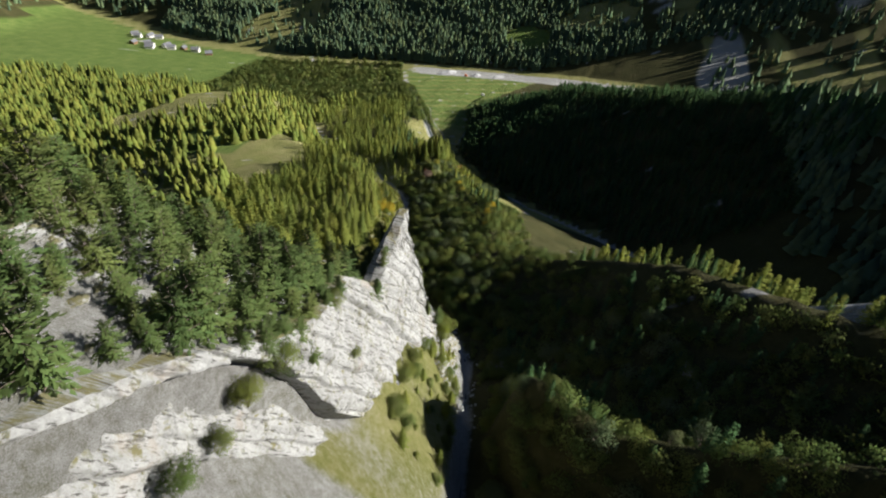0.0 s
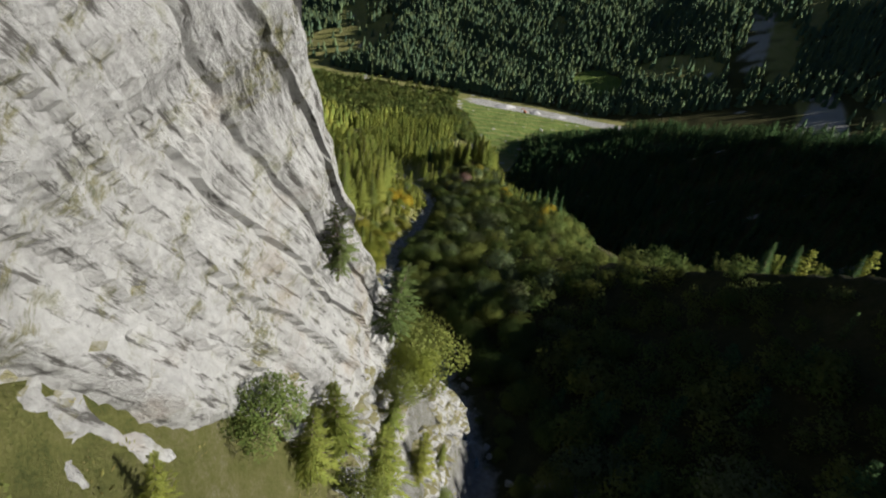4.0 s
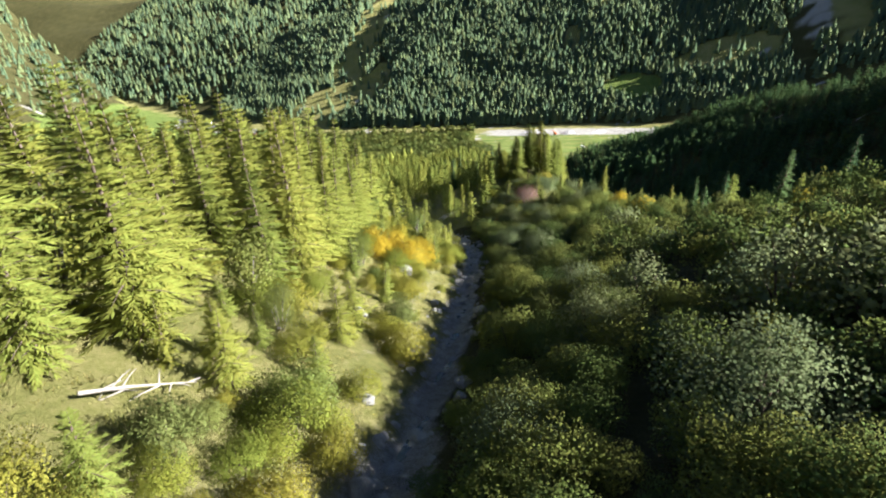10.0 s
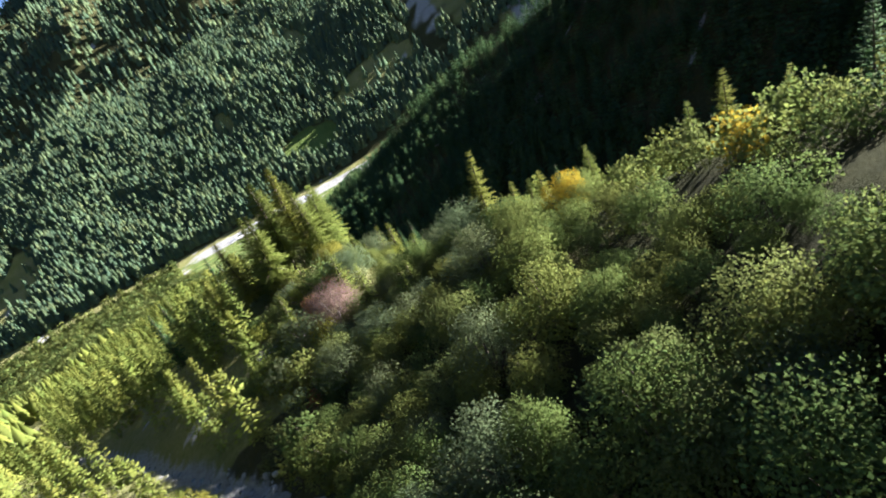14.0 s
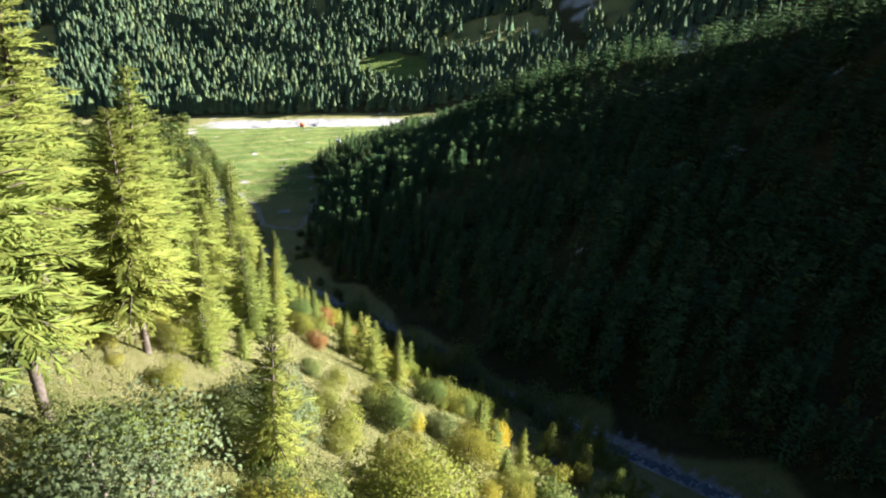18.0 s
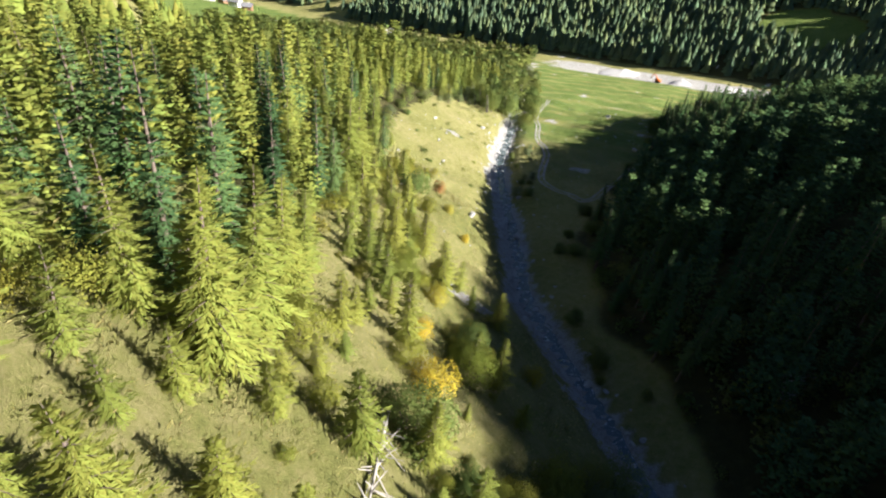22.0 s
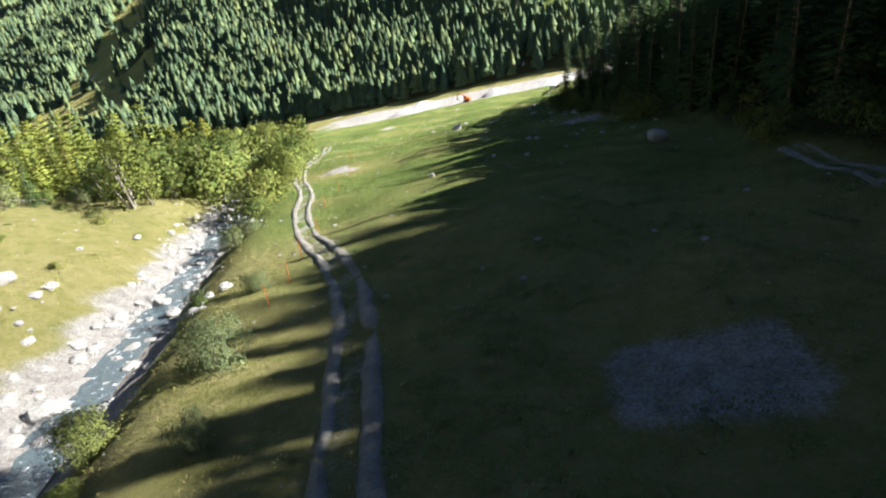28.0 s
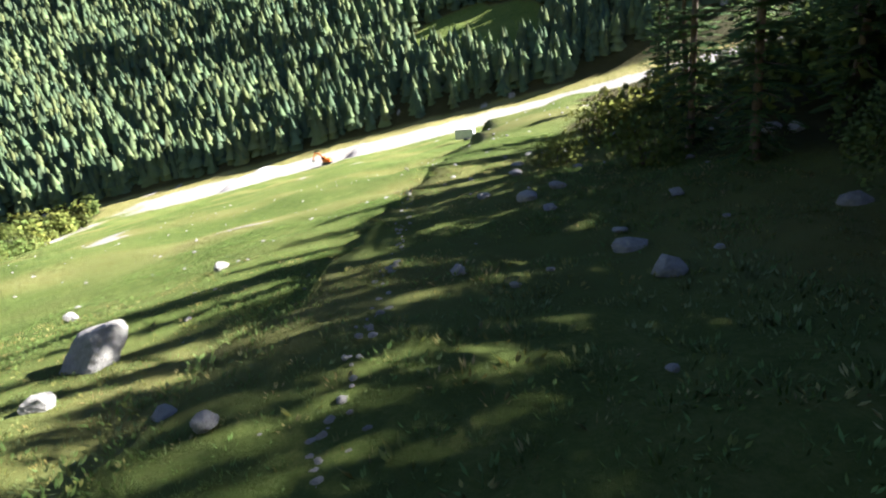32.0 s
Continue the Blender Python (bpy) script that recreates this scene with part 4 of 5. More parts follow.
plant([LARCHES, SPRUCES], 70, (-140, -80, 470, 640), lambda x, y: (x < edge_west(y) + 3 * np.sin(0.7 * y)) & (x > edge_west(y) - 22), 6, 12, 15, 2.8, 3.2, 18)
plant([SHRUBS, WILLOWS, YOUNG], 60, (-125, -84, 470, 640), lambda x, y: (edge_west(y) - 3 < x) & (x < edge_west(y) + 5), 1.2, 3.6, 3.4, 1.9, 1.9, 19)
# the shaded eastern wood
for ex, ey, eh in ((-47.5, 629, 10.5), (-47.5, 624.5, 10.5), (-46, 619, 10.5), (-41, 612, 10), (-42, 600, 12), (-41, 628, 13), (-39, 619, 12), (-44, 635, 9), (-41, 641, 9), (-38.5, 647, 9), (-36, 640, 11), (-35, 633, 12)):
    plant([SPRUCES], 1, (ex - 0.5, ex + 0.5, ey - 0.5, ey + 0.5), lambda x, y: x < 0, eh, eh, 15, 2.6, 1.0, int(ey))
plant([TALL_SPRUCES, SPRUCES], 34, (-62, 6, 452, 482), lambda x, y: (edge_east(y) + 1 < at_b(x, y)) & (at_b(x, y) < edge_east(y) + 20), 7.5, 10.5, 17, 3.0, 2.4, 20)
plant([SPRUCES], 16, (-62, 6, 482, 526), lambda x, y: (edge_east(y) + 1 < at_b(x, y)) & (at_b(x, y) < edge_east(y) + 20), 6.5, 9.5, 15, 3.0, 2.4, 202)
plant([SPRUCES], 34, (-62, 10, 526, 576), lambda x, y: (edge_east(y) + 0.5 < at_b(x, y)) & (at_b(x, y) < edge_east(y) + 4.5), 10.2, 11.2, 15, 3.4, 1.5, 203)
plant([SPRUCES], 24, (-62, 10, 576, 603), lambda x, y: (edge_east(y) + 0.5 < at_b(x, y)) & (at_b(x, y) < edge_east(y) + 4.5), 10.9, 12.2, 15, 3.4, 1.5, 205)
plant([TALL_SPRUCES], 16, (-38, -27, 598, 636), lambda x, y: x < 0, 14, 16.5, 22, 3.4, 2.2, 206)
plant([SPRUCES], 14, (-62, 10, 608, 628), lambda x, y: (edge_east(y) + 0.5 < at_b(x, y)) & (at_b(x, y) < edge_east(y) + 4.5), 8, 9.5, 15, 3.4, 1.7, 204)
plant([TALL_SPRUCES, SPRUCES], 66, (-62, 10, 526, 600), lambda x, y: (edge_east(y) + 3 < at_b(x, y)) & (at_b(x, y) < edge_east(y) + 20), 10.0, 12.0, 17, 3.4, 2.0, 201)
plant([SHRUBS], 30, (-62, -20, 440, 640), lambda x, y: (edge_east(y) - 4 < at_b(x, y)) & (at_b(x, y) < edge_east(y) + 3), 1.0, 2.6, 3.0, 1.9, 2.0, 21)
# thicket along the lower stream and low bushes in the meadows
plant([BIRCHES, WILLOWS], 90, (-150, -92, 575, 760), lambda x, y: (at_b(x, y) > -20) & (at_b(x, y) < 5) & (x < np.interp(y, [575, 640, 840], [-96, -106, -128])), 2.5, 6.0, 5.0, 2.0, 2.2, 22)
plant([WILLOWS, SHRUBS], 16, (-84, -60, 505, 575), lambda x, y: (at_b(x, y) > 3) & (at_b(x, y) < 8), 0.8, 2.2, 3.4, 1.9, 1.8, 23)
plant([TUFTS], 60, (-112, -60, 470, 575), lambda x, y: (at_b(x, y) > -42) & (at_b(x, y) < -4) & (x > edge_west(y)), 0.25, 0.8, 1.0, 0.9, 1.0, 24)
mass("alder_strip", "yellow-green alders along the lower stream", THICK, BUSH, 190, (-175, -85, 585, 770), lambda x, y: (at_b(x, y) > -16) & (at_b(x, y) < 2.5) & (np.abs(at_b(x, y)) > 2.2), 3.5, 7.5, 2.4, 221)
mass("stream_alders", "young alders on the meadow side of the stream", THICK, BUSH, 110, (-150, -82, 572, 760), lambda x, y: (at_b(x, y) > 2.4) & (at_b(x, y) < 7.5), 2.0, 4.6, 1.6, 222)
mass("bank_bushes", "low willow and alder growth on the sunny bank", BUSHY, GOLDEN, 420, (-100, 8, 346, 486), lambda x, y: (edge_west(y) - 4 < x) & (at_b(x, y) < -3.5) & (waves(x, y, 16, 78) > 0.0) & ((at_b(x, y) < -15) | (y < 428)), 0.5, 2.2, 1.2, 152)
mass("gorge_side_bushes", "low alder growth on the sunny side of the gorge", BUSHY, GOLDEN, 330, (-80, -22, 126, 296), lambda x, y: (at_a(x, y) < -2) & (at_w(x, y) > LARCH_EDGE(y) - 3) & (waves(x, y, 22, 79) > -0.1), 0.5, 2.6, 1.2, 42)
mass("spur_end_bushes", "mixed willow and alder growth on the end of the spur", BUSHY, BUSH, 190, (-62, -5, 286, 340), lambda x, y: (at_c(x, y) > -16) & (at_b(x, y) < -14) & (waves(x, y, 14, 80) > 0.0), 0.6, 2.6, 1.2, 122)
mass("forest_edge_bushes", "dark undergrowth below the shaded forest", (THICK[1], THICK[2], THICK[2]), BUSH, 440, (-64, 60, 330, 700), lambda x, y: (at_b(x, y) > np.minimum(edge_east(y) + 1, 60)) & (at_b(x, y) > 6.5) & (at_b(x, y) < edge_east(y) + 16) & (y < 640), 0.8, 3.0, 1.4, 211)
for kind, x, y, z, tall, own in ((PINES, -8.0, 80.6, 215.6, 4.6, 7.5), (SHRUBS, -7.2, 85.2, 208.9, 4.2, 3.0), (SHRUBS, -8.0, 83.4, 210.8, 3.4, 3.0), (SHRUBS, -9.2, 88, 207.5, 3.0, 3.0), (GOLDENS, -6.6, 81.2, 212.6, 2.0, 3.0), (SHRUBS, -6.6, 78.4, 213.8, 1.7, 3.0), (PINES, -9.5, 76.5, 222, 3.4, 7.5),
                                 (PINES, -17.2, 31.4, 259, 4.2, 7.5), (SHRUBS, -17.4, 32.4, 257, 2.8, 3.0), (PINES, -17.5, 29.6, 260, 3.6, 7.5), (SHRUBS, -18.4, 27.2, 258, 2.4, 3.0), (SHRUBS, -18.6, 23, 258, 1.8, 3.0), (SHRUBS, -19.2, 18.5, 259.6, 2.2, 3.0),
                                 (SHRUBS, -13.6, 42.2, 247.8, 1.4, 3.0), (PINES, -14.4, 56, 243.4, 3.2, 7.5), (PINES, -14.8, 58.4, 242.6, 3.6, 7.5), (SHRUBS, -15.2, 41, 257.2, 1.8, 3.0), (PINES, -15.4, 44, 255.8, 3.0, 7.5), (PINES, -15.2, 34.5, 255.4, 3.4, 7.5), (PINES, -14.9, 62, 245, 2.6, 7.5), (PINES, -17.2, 29.8, 261.2, 4.4, 7.5),
                                 (PINES, -16.5, 31.6, 261, 4.0, 7.5), (PINES, -15.7, 33, 259.8, 3.4, 7.5), (PINES, -15.7, 35.8, 260, 3.6, 7.5), (PINES, -18.1, 28.2, 263.5, 3.2, 7.5), (PINES, -15.3, 39.4, 258, 2.8, 7.5), (PINES, -15, 54, 245.6, 3.0, 7.5), (SHRUBS, -16.4, 30.6, 259.6, 2.4, 3.0)):
    copy_thing(kind[0][int(x * -10) % len(kind[0])], pose(x, y, z, 0, 0, x * 77) @ Matrix.Scale(tall / own, 4))
for sets in (TALL_LARCHES, LARCHES, SPRUCES, TALL_SPRUCES, PINES, YOUNG, SHRUBS, GOLDENS, WILLOWS, BIRCHES, YELLOWS, RUSTS, BARE, TUFTS):
    for ob in sets[0] + sets[1]:
        for part_ob in ob.children:
            bpy.data.objects.remove(part_ob)
        bpy.data.objects.remove(ob)

# ---- far woods ----
def far_tree(sides, tiers, seed):
    r = np.random.RandomState(seed)
    v, f = [], []
    for k in range(tiers):
        z0, z1 = k / tiers * 0.8, min(1.0, (k + 1.75) / tiers * 0.8 + 0.1)
        rad = 0.25 * (1 - 0.72 * k / tiers)
        at = len(v)
        v.append((r.normal(0, 0.008), r.normal(0, 0.008), z1 if k < tiers - 1 else 1.0))
        for s in range(sides):
            a = 6.283 * (s + r.uniform(-0.3, 0.3)) / sides
            q = rad * r.uniform(0.6, 1.3)
            v.append((q * math.cos(a), q * math.sin(a), z0 + r.uniform(-0.05, 0.06)))
        f += [(at, at + 1 + s, at + 1 + (s + 1) % sides) for s in range(sides)]
    v = np.array(v)
    puff = v * (1, 1, 0) / (np.hypot(v[:, 0], v[:, 1])[:, None] + 0.03) + (0, 0, 0.85) + r.normal(0, 0.1, v.shape)
    return v, np.array(f), puff


def far_wood(name, label, count, box, inside, lo, hi, seed, template, leaves, group=None):
    r = np.random.RandomState(seed)
    x, y = r.uniform(box[0], box[1], count * 3), r.uniform(box[2], box[3], count * 3)
    keep = inside(x, y)
    x, y = x[keep][:count], y[keep][:count]
    n = len(x)
    z = height(x, y)
    tall = r.uniform(lo, hi, n) * (1 + 0.25 * waves(x, y, 60, seed))
    v, f, t, p = scatter(template, np.column_stack([x, y, z - 0.5]), np.column_stack([tall * r.uniform(0.8, 1.25, n), tall]), r.uniform(0, 6.28, n), r.uniform(0, 1, n), r)
    return tagged(new(name, mesh_of(name, v, f, leaves, False, t, p)), label, "forest", kind="stuff")


def on_north(x, y):
    d, s, _ = near(x, y, RIVER)
    ok = (s > 0) & (d > 30)
    for cx, cy, rx, ry, turn, green in CLEARINGS:
        u = (x - cx) * math.cos(turn) + (y - cy) * math.sin(turn)
        w = -(x - cx) * math.sin(turn) + (y - cy) * math.cos(turn)
        ok &= (np.hypot(u / rx, w / ry) + 0.14 * waves(x, y, 34, 12) + 0.06 * waves(x, y, 12, 13) > 1.0) | ((np.sin(x * 127.1 + y * 311.7) > 0.985) & (green == 0))
    bare = (x > 170) & (x < 520) & (waves(x, 0.25 * y, 60, 17) > -0.1 + 0.5 * np.sin(x * 127.1 + y * 311.7))
    return ok & ~bare & (waves(x, y, 90, 21) > -1.05)


far_wood("far_mountain_forest", "conifer forest covering the mountainside across the valley", 17000, (-700, 420, 850, 1250), on_north, 11, 18, 41, far_tree(7, 4, 1), HAZED_WOODS)
far_wood("high_mountain_forest", "thinner conifer forest high on the far mountain", 13000, (-1300, 900, 1100, 1900), on_north, 13, 20, 42, far_tree(6, 3, 2), HAZED_WOODS)


def on_east(x, y):
    d, s, _ = near(x, y, STREAM_B)
    dv, sv, _ = near(x, y, RIVER)
    e = np.interp(y, [430, 480, 500, 545, 600, 625, 650, 680, 760, 850], [4, 11, 16, 38, 51, 55, 66, 90, 150, 220])
    return (s > 0) & (sv < 0) & (d > e + np.where(y > 450, 17, 2)) & (dv > 45)


small = conifer(1.0, 0.2, 17, 5, 3, 0.07, 0.06, 0.15, 0.0, np.random.RandomState(5), 0.75, 1.3)[1]
far_wood("shaded_mountain_forest", "dark conifer forest on the shaded mountainside", 4000, (-60, 300, 300, 760), lambda x, y: on_east(x, y) & (near(x, y, FLIGHT)[0] > 190), 9, 14, 43, far_tree(8, 6, 4), SPRUCE)
far_wood("middle_slope_wood", "dark spruce wood halfway up the shaded mountainside", 4200, (-20, 210, 270, 660), lambda x, y: on_east(x, y) & (near(x, y, FLIGHT)[0] > 74) & (near(x, y, FLIGHT)[0] <= 194), 7, 11, 145, conifer(1.0, 0.2, 11, 5, 2, 0.1, 0.05, 0.25, 0.0, np.random.RandomState(8), 0.8, 1.3)[1], SPRUCE)
far_wood("shaded_slope_wood", "dark spruce wood on the slope above the stream", 1500, (-64, 80, 300, 740), lambda x, y: (at_b(x, y) > edge_east(y) + 3) & (near(x, y, FLIGHT)[0] <= 78) & (near(x, y, RIVER)[0] > 70) & ((y < 600) | (at_b(x, y) > edge_east(y) + np.where(y > 622, 14, 10))), 9, 13, 143, small, SPRUCE)
far_wood("spur_side_wood", "dark young conifers on the shaded side of the spur", 260, (2, 110, 10, 112), lambda x, y: (at_a(x, y) > 9) & (at_c(x, y) < -5) & (waves(x, y, 26, 92) > -0.35), 3.2, 6.2, 146, small, SPRUCE)
far_wood("spur_back_wood", "sunlit larches just behind the crest of the spur", 150, (20, 110, 60, 140), lambda x, y: (at_c(x, y) > 6) & (at_c(x, y) < 18), 6, 8.5, 147, small, LARCH)
far_wood("spur_crest_wood", "sunlit larches along the crest of the spur", 200, (30, 130, -20, 84), lambda x, y: (at_c(x, y) > -4) & (at_c(x, y) < 11), 7, 11, 144, small, LARCH)
far_wood("eastern_ridge_forest", "conifer forest on the eastern ridges", 8000, (60, 900, -60, 760), lambda x, y: on_east(x, y) & (near(x, y, FLIGHT)[0] > 188), 11, 18, 44, far_tree(7, 4, 3), HAZED_WOODS)


far_wood("western_mountain_forest", "dark forest on the hillside beyond the village", 3500, (-2000, -950, 500, 1500), lambda x, y: (x < -990 - 0.25 * (y - 1100)) & (near(x, y, RIVER)[1] < 0), 13, 20, 49, far_tree(6, 3, 2), HAZED_WOODS)

far_wood("upper_valley_forest", "conifer forest in the upper valley", 6000, (250, 1200, 350, 1250), on_north, 12, 18, 50, far_tree(6, 3, 5), HAZED_WOODS)


def on_west(x, y):
    d, s, _ = near(x, y, WEST)
    dv, sv, _ = near(x, y, RIVER)
    meadow = brown_meadow(x, y) + 0.12 * waves(x, y, 40, 3) < 1.0
    meadow2 = np.hypot((x + 165) / 45, (y - 345) / 26) < 1 + 0.2 * waves(x, y, 40, 4)
    return (((s < 0) & (d > np.where(y < 120, 24, np.where(y > 340, 4, 60)))) | ((s > 0) & (x < -125) & (y > 300))) & (sv < 0) & ~meadow & ~meadow2 & ((x < -200) | (y < 400) | (at_a(x, y) < -5)) & (y < 680 + 90 * waves(x, y, 200, 8)) & (dv > 40)


far_wood("western_larch_forest", "larch forest on the shelf west of the gorge", 5200, (-700, -60, 0, 700), on_west, 10, 16, 45, far_tree(8, 6, 9), LARCH)
far_wood("near_larch_wood", "yellow-green larch wood behind the forest edge", 560, (-130, -52, 136, 330), lambda x, y: (near(x, y, FLIGHT)[0] > 18) & (at_w(x, y) < LARCH_EDGE(y) - 9) & (at_a(x, y) < -9), 9, 15, 47, small, LARCH)
far_wood("lower_bank_wood", "mixed larch and spruce wood on the lower west bank", 900, (-215, -50, 350, 660), lambda x, y: (x < edge_west(y) - 2) & (at_a(x, y) > 8) & (near(x, y, FLIGHT)[0] > 20), 8, 14, 48, small, LARCH)
far_wood("gorge_mouth_wood", "shaded larches and spruces at the mouth of the gorge", 330, (-150, -56, 292, 430), lambda x, y: (np.abs(at_a(x, y)) > 3.5) & (at_w(x, y) > 0) & (at_c(x, y) < -9) & (near(x, y, FLIGHT)[0] > 22), 7, 12, 51, small, LARCH)
far_wood("valley_thicket", "light green alder thicket on the valley floor", 2600, (-420, -112, 640, 885), lambda x, y: (near(x, y, RIVER)[0] > np.where(x < -150, 3, 20)) & (near(x, y, STREAM_B)[1] < 0) & (near(x, y, STREAM_B)[0] > 4), 4, 9, 46, broadleaf(1.0, 0.34, 9, 6, 0.2, np.random.RandomState(6))[1], BUSH)


# ---- rock faces ----
def hashed(n, k):
    v = np.sin(n * 12.9898 + k * 78.233 + 4.1) * 43758.5453
    return v - np.floor(v)


def rock_sheet(name, label, brink_line, foot_line, step, rows, depth, seed, groove=None, back=((0, 3.0), (1, 3.0)), start=(0, 0), way=(0, 1)):
    """A bedded rock face between a foot and a brink line (station, offset, z), with steps, cracks and ledges, closed at its back."""
    y0, y1 = brink_line[0][0], brink_line[-1][0]
    ys = np.linspace(y0, y1, int((y1 - y0) / step) + 1)
    col = lambda line, k: np.interp(ys, [q[0] for q in line], [q[k] for q in line])
    tx, tz, fx, fz = col(brink_line, 1), col(brink_line, 2), col(foot_line, 1), col(foot_line, 2)
    vs = np.linspace(-0.25, 1.0, rows)
    Y = np.repeat(ys[:, None], rows, 1)
    X = fx[:, None] + (tx - fx)[:, None] * vs
    Z = fz[:, None] + (tz - fz)[:, None] * vs
    # beds that dip down the valley: each juts out by its own amount
    q = Z * 0.56 + Y * 0.83 + 0.5 * waves(Y, Z, 9, seed)
    out = 0.0
    for thick, share, cut in ((2.1, 0.6, 3.3), (1.05, 0.3, 1.7), (0.47, 0.2, 0.95)):
        bed, edge = np.floor(q / thick), ease(0.0, 0.3, q / thick - np.floor(q / thick))
        jut = hashed(bed - 1, 0.0) * (1 - edge) + hashed(bed, 0.0) * edge
        cr = (Y * 0.55 - Z * 0.8 + 0.8 * waves(Y, Z, 6, seed + 1)) / cut
        cross, soft = np.floor(cr), ease(0.0, 0.25, cr - np.floor(cr))
        block = hashed(cross - 1, 0.0) * (1 - soft) + hashed(cross, 0.0) * soft
        out = out + share * (jut + 0.8 * block - (0.5 if thick > 2 else 0.0) * ease(0.7, 0.95, q / thick - bed))
    out = (out + 0.7 * waves(Y, Z, 12, seed + 2) + 0.14 * waves(Y, Z, 1.7, seed + 3) - 0.4) * depth
    if groove:
        zg = np.interp(Y, [g[0] for g in groove], [g[1] for g in groove])
        deep = np.interp(Y, [g[0] for g in groove], [g[2] for g in groove])
        out = out - deep * (1 - ease(-0.3, 0.3, Z - zg)) * (0.35 + 0.65 * ease(-7, -1.5, Z - zg))
    back = np.interp(ys, [b[0] for b in back], [b[1] for b in back])
    fade = ease(0, 2.5, Y - y0) * ease(0, 2.5, y1 - Y)
    X, Z = X + out * fade, Z + 0.25 * out * fade
    # over the brink and back into the hill
    X = np.column_stack([X, tx - 0.5 * back, tx - back, tx - back])
    Y = np.column_stack([Y, ys, ys, ys])
    Z = np.column_stack([Z, tz + 0.15 + 0.5 * waves(ys, tz, 5, seed), tz - 0.6, tz - 6])
    PX, PY = start[0] + way[0] * Y + way[1] * X, start[1] + way[1] * Y - way[0] * X
    n, m = X.shape
    ids = np.arange(n * m).reshape(n, m)
    f = np.stack([ids[:-1, :-1], ids[1:, :-1], ids[1:, 1:], ids[:-1, 1:]], -1).reshape(-1, 4)
    return tagged(new(name, mesh_of(name, np.stack([PX, PY, Z], -1).reshape(-1, 3), f, LIMESTONE)), label, "cliff")


rock_sheet("limestone_cliff", "pale bedded limestone cliff with a pointed spire and grassy ledges", BRINK, FOOT, 0.28, 130, 1.0, 3, [(-14, 284, 3.0), (10, 274, 3.0), (24, 265.5, 3.0), (27.6, 263, 3.2), (30.4, 259.5, 3.4), (32.5, 254, 3.4), (35.5, 246, 3.0), (40, 239, 1.8), (45, 234, 0.0), (93, 200, 0.0)], ((58, 3.0), (64, 2.0), (69, 0.8), (70.5, 1.2), (76, 3.0)))
rock_sheet("rock_outcrop", "grey shaded rock outcrop below the spur's trees", [(0, 0, 213.5), (10, 0, 217), (22, -2, 221), (34, -4, 230), (46, -6, 240)], [(0, 4.5, 207), (10, 5, 208), (22, 5, 211), (34, 5, 219), (46, 4, 229)], 0.6, 28, 0.8, 5, None, ((0, 3.0), (1, 3.0)), (40, 106), (0.80, -0.60))
rock_sheet("rock_outcrop", "narrow grey rock outcrop in the shaded thicket", [(0, 0, 217), (9, 0, 219), (20, 0, 222)], [(0, 3, 211), (9, 3, 214), (20, 3, 219)], 0.6, 20, 0.7, 8, None, ((0, 3.0), (1, 3.0)), (42, 81), (0.06, -0.998))

# ---- stones ----
stone_rng = np.random.RandomState(71)


def slope_at(x, y):
    e = 0.6
    return Vector((float(height(x - e, y) - height(x + e, y)), float(height(x, y - e) - height(x, y + e)), 2 * e)).normalized()


def rough_stone(rng, cuts=9, subdiv=2, flat=1.0):
    """An angular stone: a ball cut by planes at random."""
    bm = bmesh.new()
    bmesh.ops.create_icosphere(bm, subdivisions=subdiv, radius=1.0)
    n = rng.normal(size=(cuts, 3))
    n /= np.linalg.norm(n, axis=1)[:, None]
    d = rng.uniform(0.45, 0.85, cuts)
    v = np.array([p.co for p in bm.verts])
    f = np.array([[p.index for p in q.verts] for q in bm.faces])
    bm.free()
    reach = (v @ n.T) / d
    v = v / np.maximum(1.0, reach.max(1))[:, None]
    return v * (1, 1, flat) + rng.normal(0, 0.015, v.shape), f


STONES = [rough_stone(stone_rng, 9, 2, 0.75) for _ in range(5)]
BOULDER_MESHES = [mesh_of("boulder", *rough_stone(stone_rng, 11, 3, 0.8), BOULDER) for _ in range(4)]
SLAB_MESHES = [mesh_of("stone", *rough_stone(stone_rng, 8, 1, 0.22), SLABS) for _ in range(8)]


def boulder(x, y, size, label="grey lichen-spotted boulder in the meadow grass", wide=1.0):
    ob = tagged(new("boulder", BOULDER_MESHES[stone_rng.randint(4)]), label, "boulder", "boulders")
    ob.matrix_world = pose(x, y, float(height(x, y)) + 0.28 * size, stone_rng.uniform(-9, 9), stone_rng.uniform(-9, 9), stone_rng.uniform(0, 360)) @ Matrix.Diagonal((size * wide, size, size * 0.85, 1))


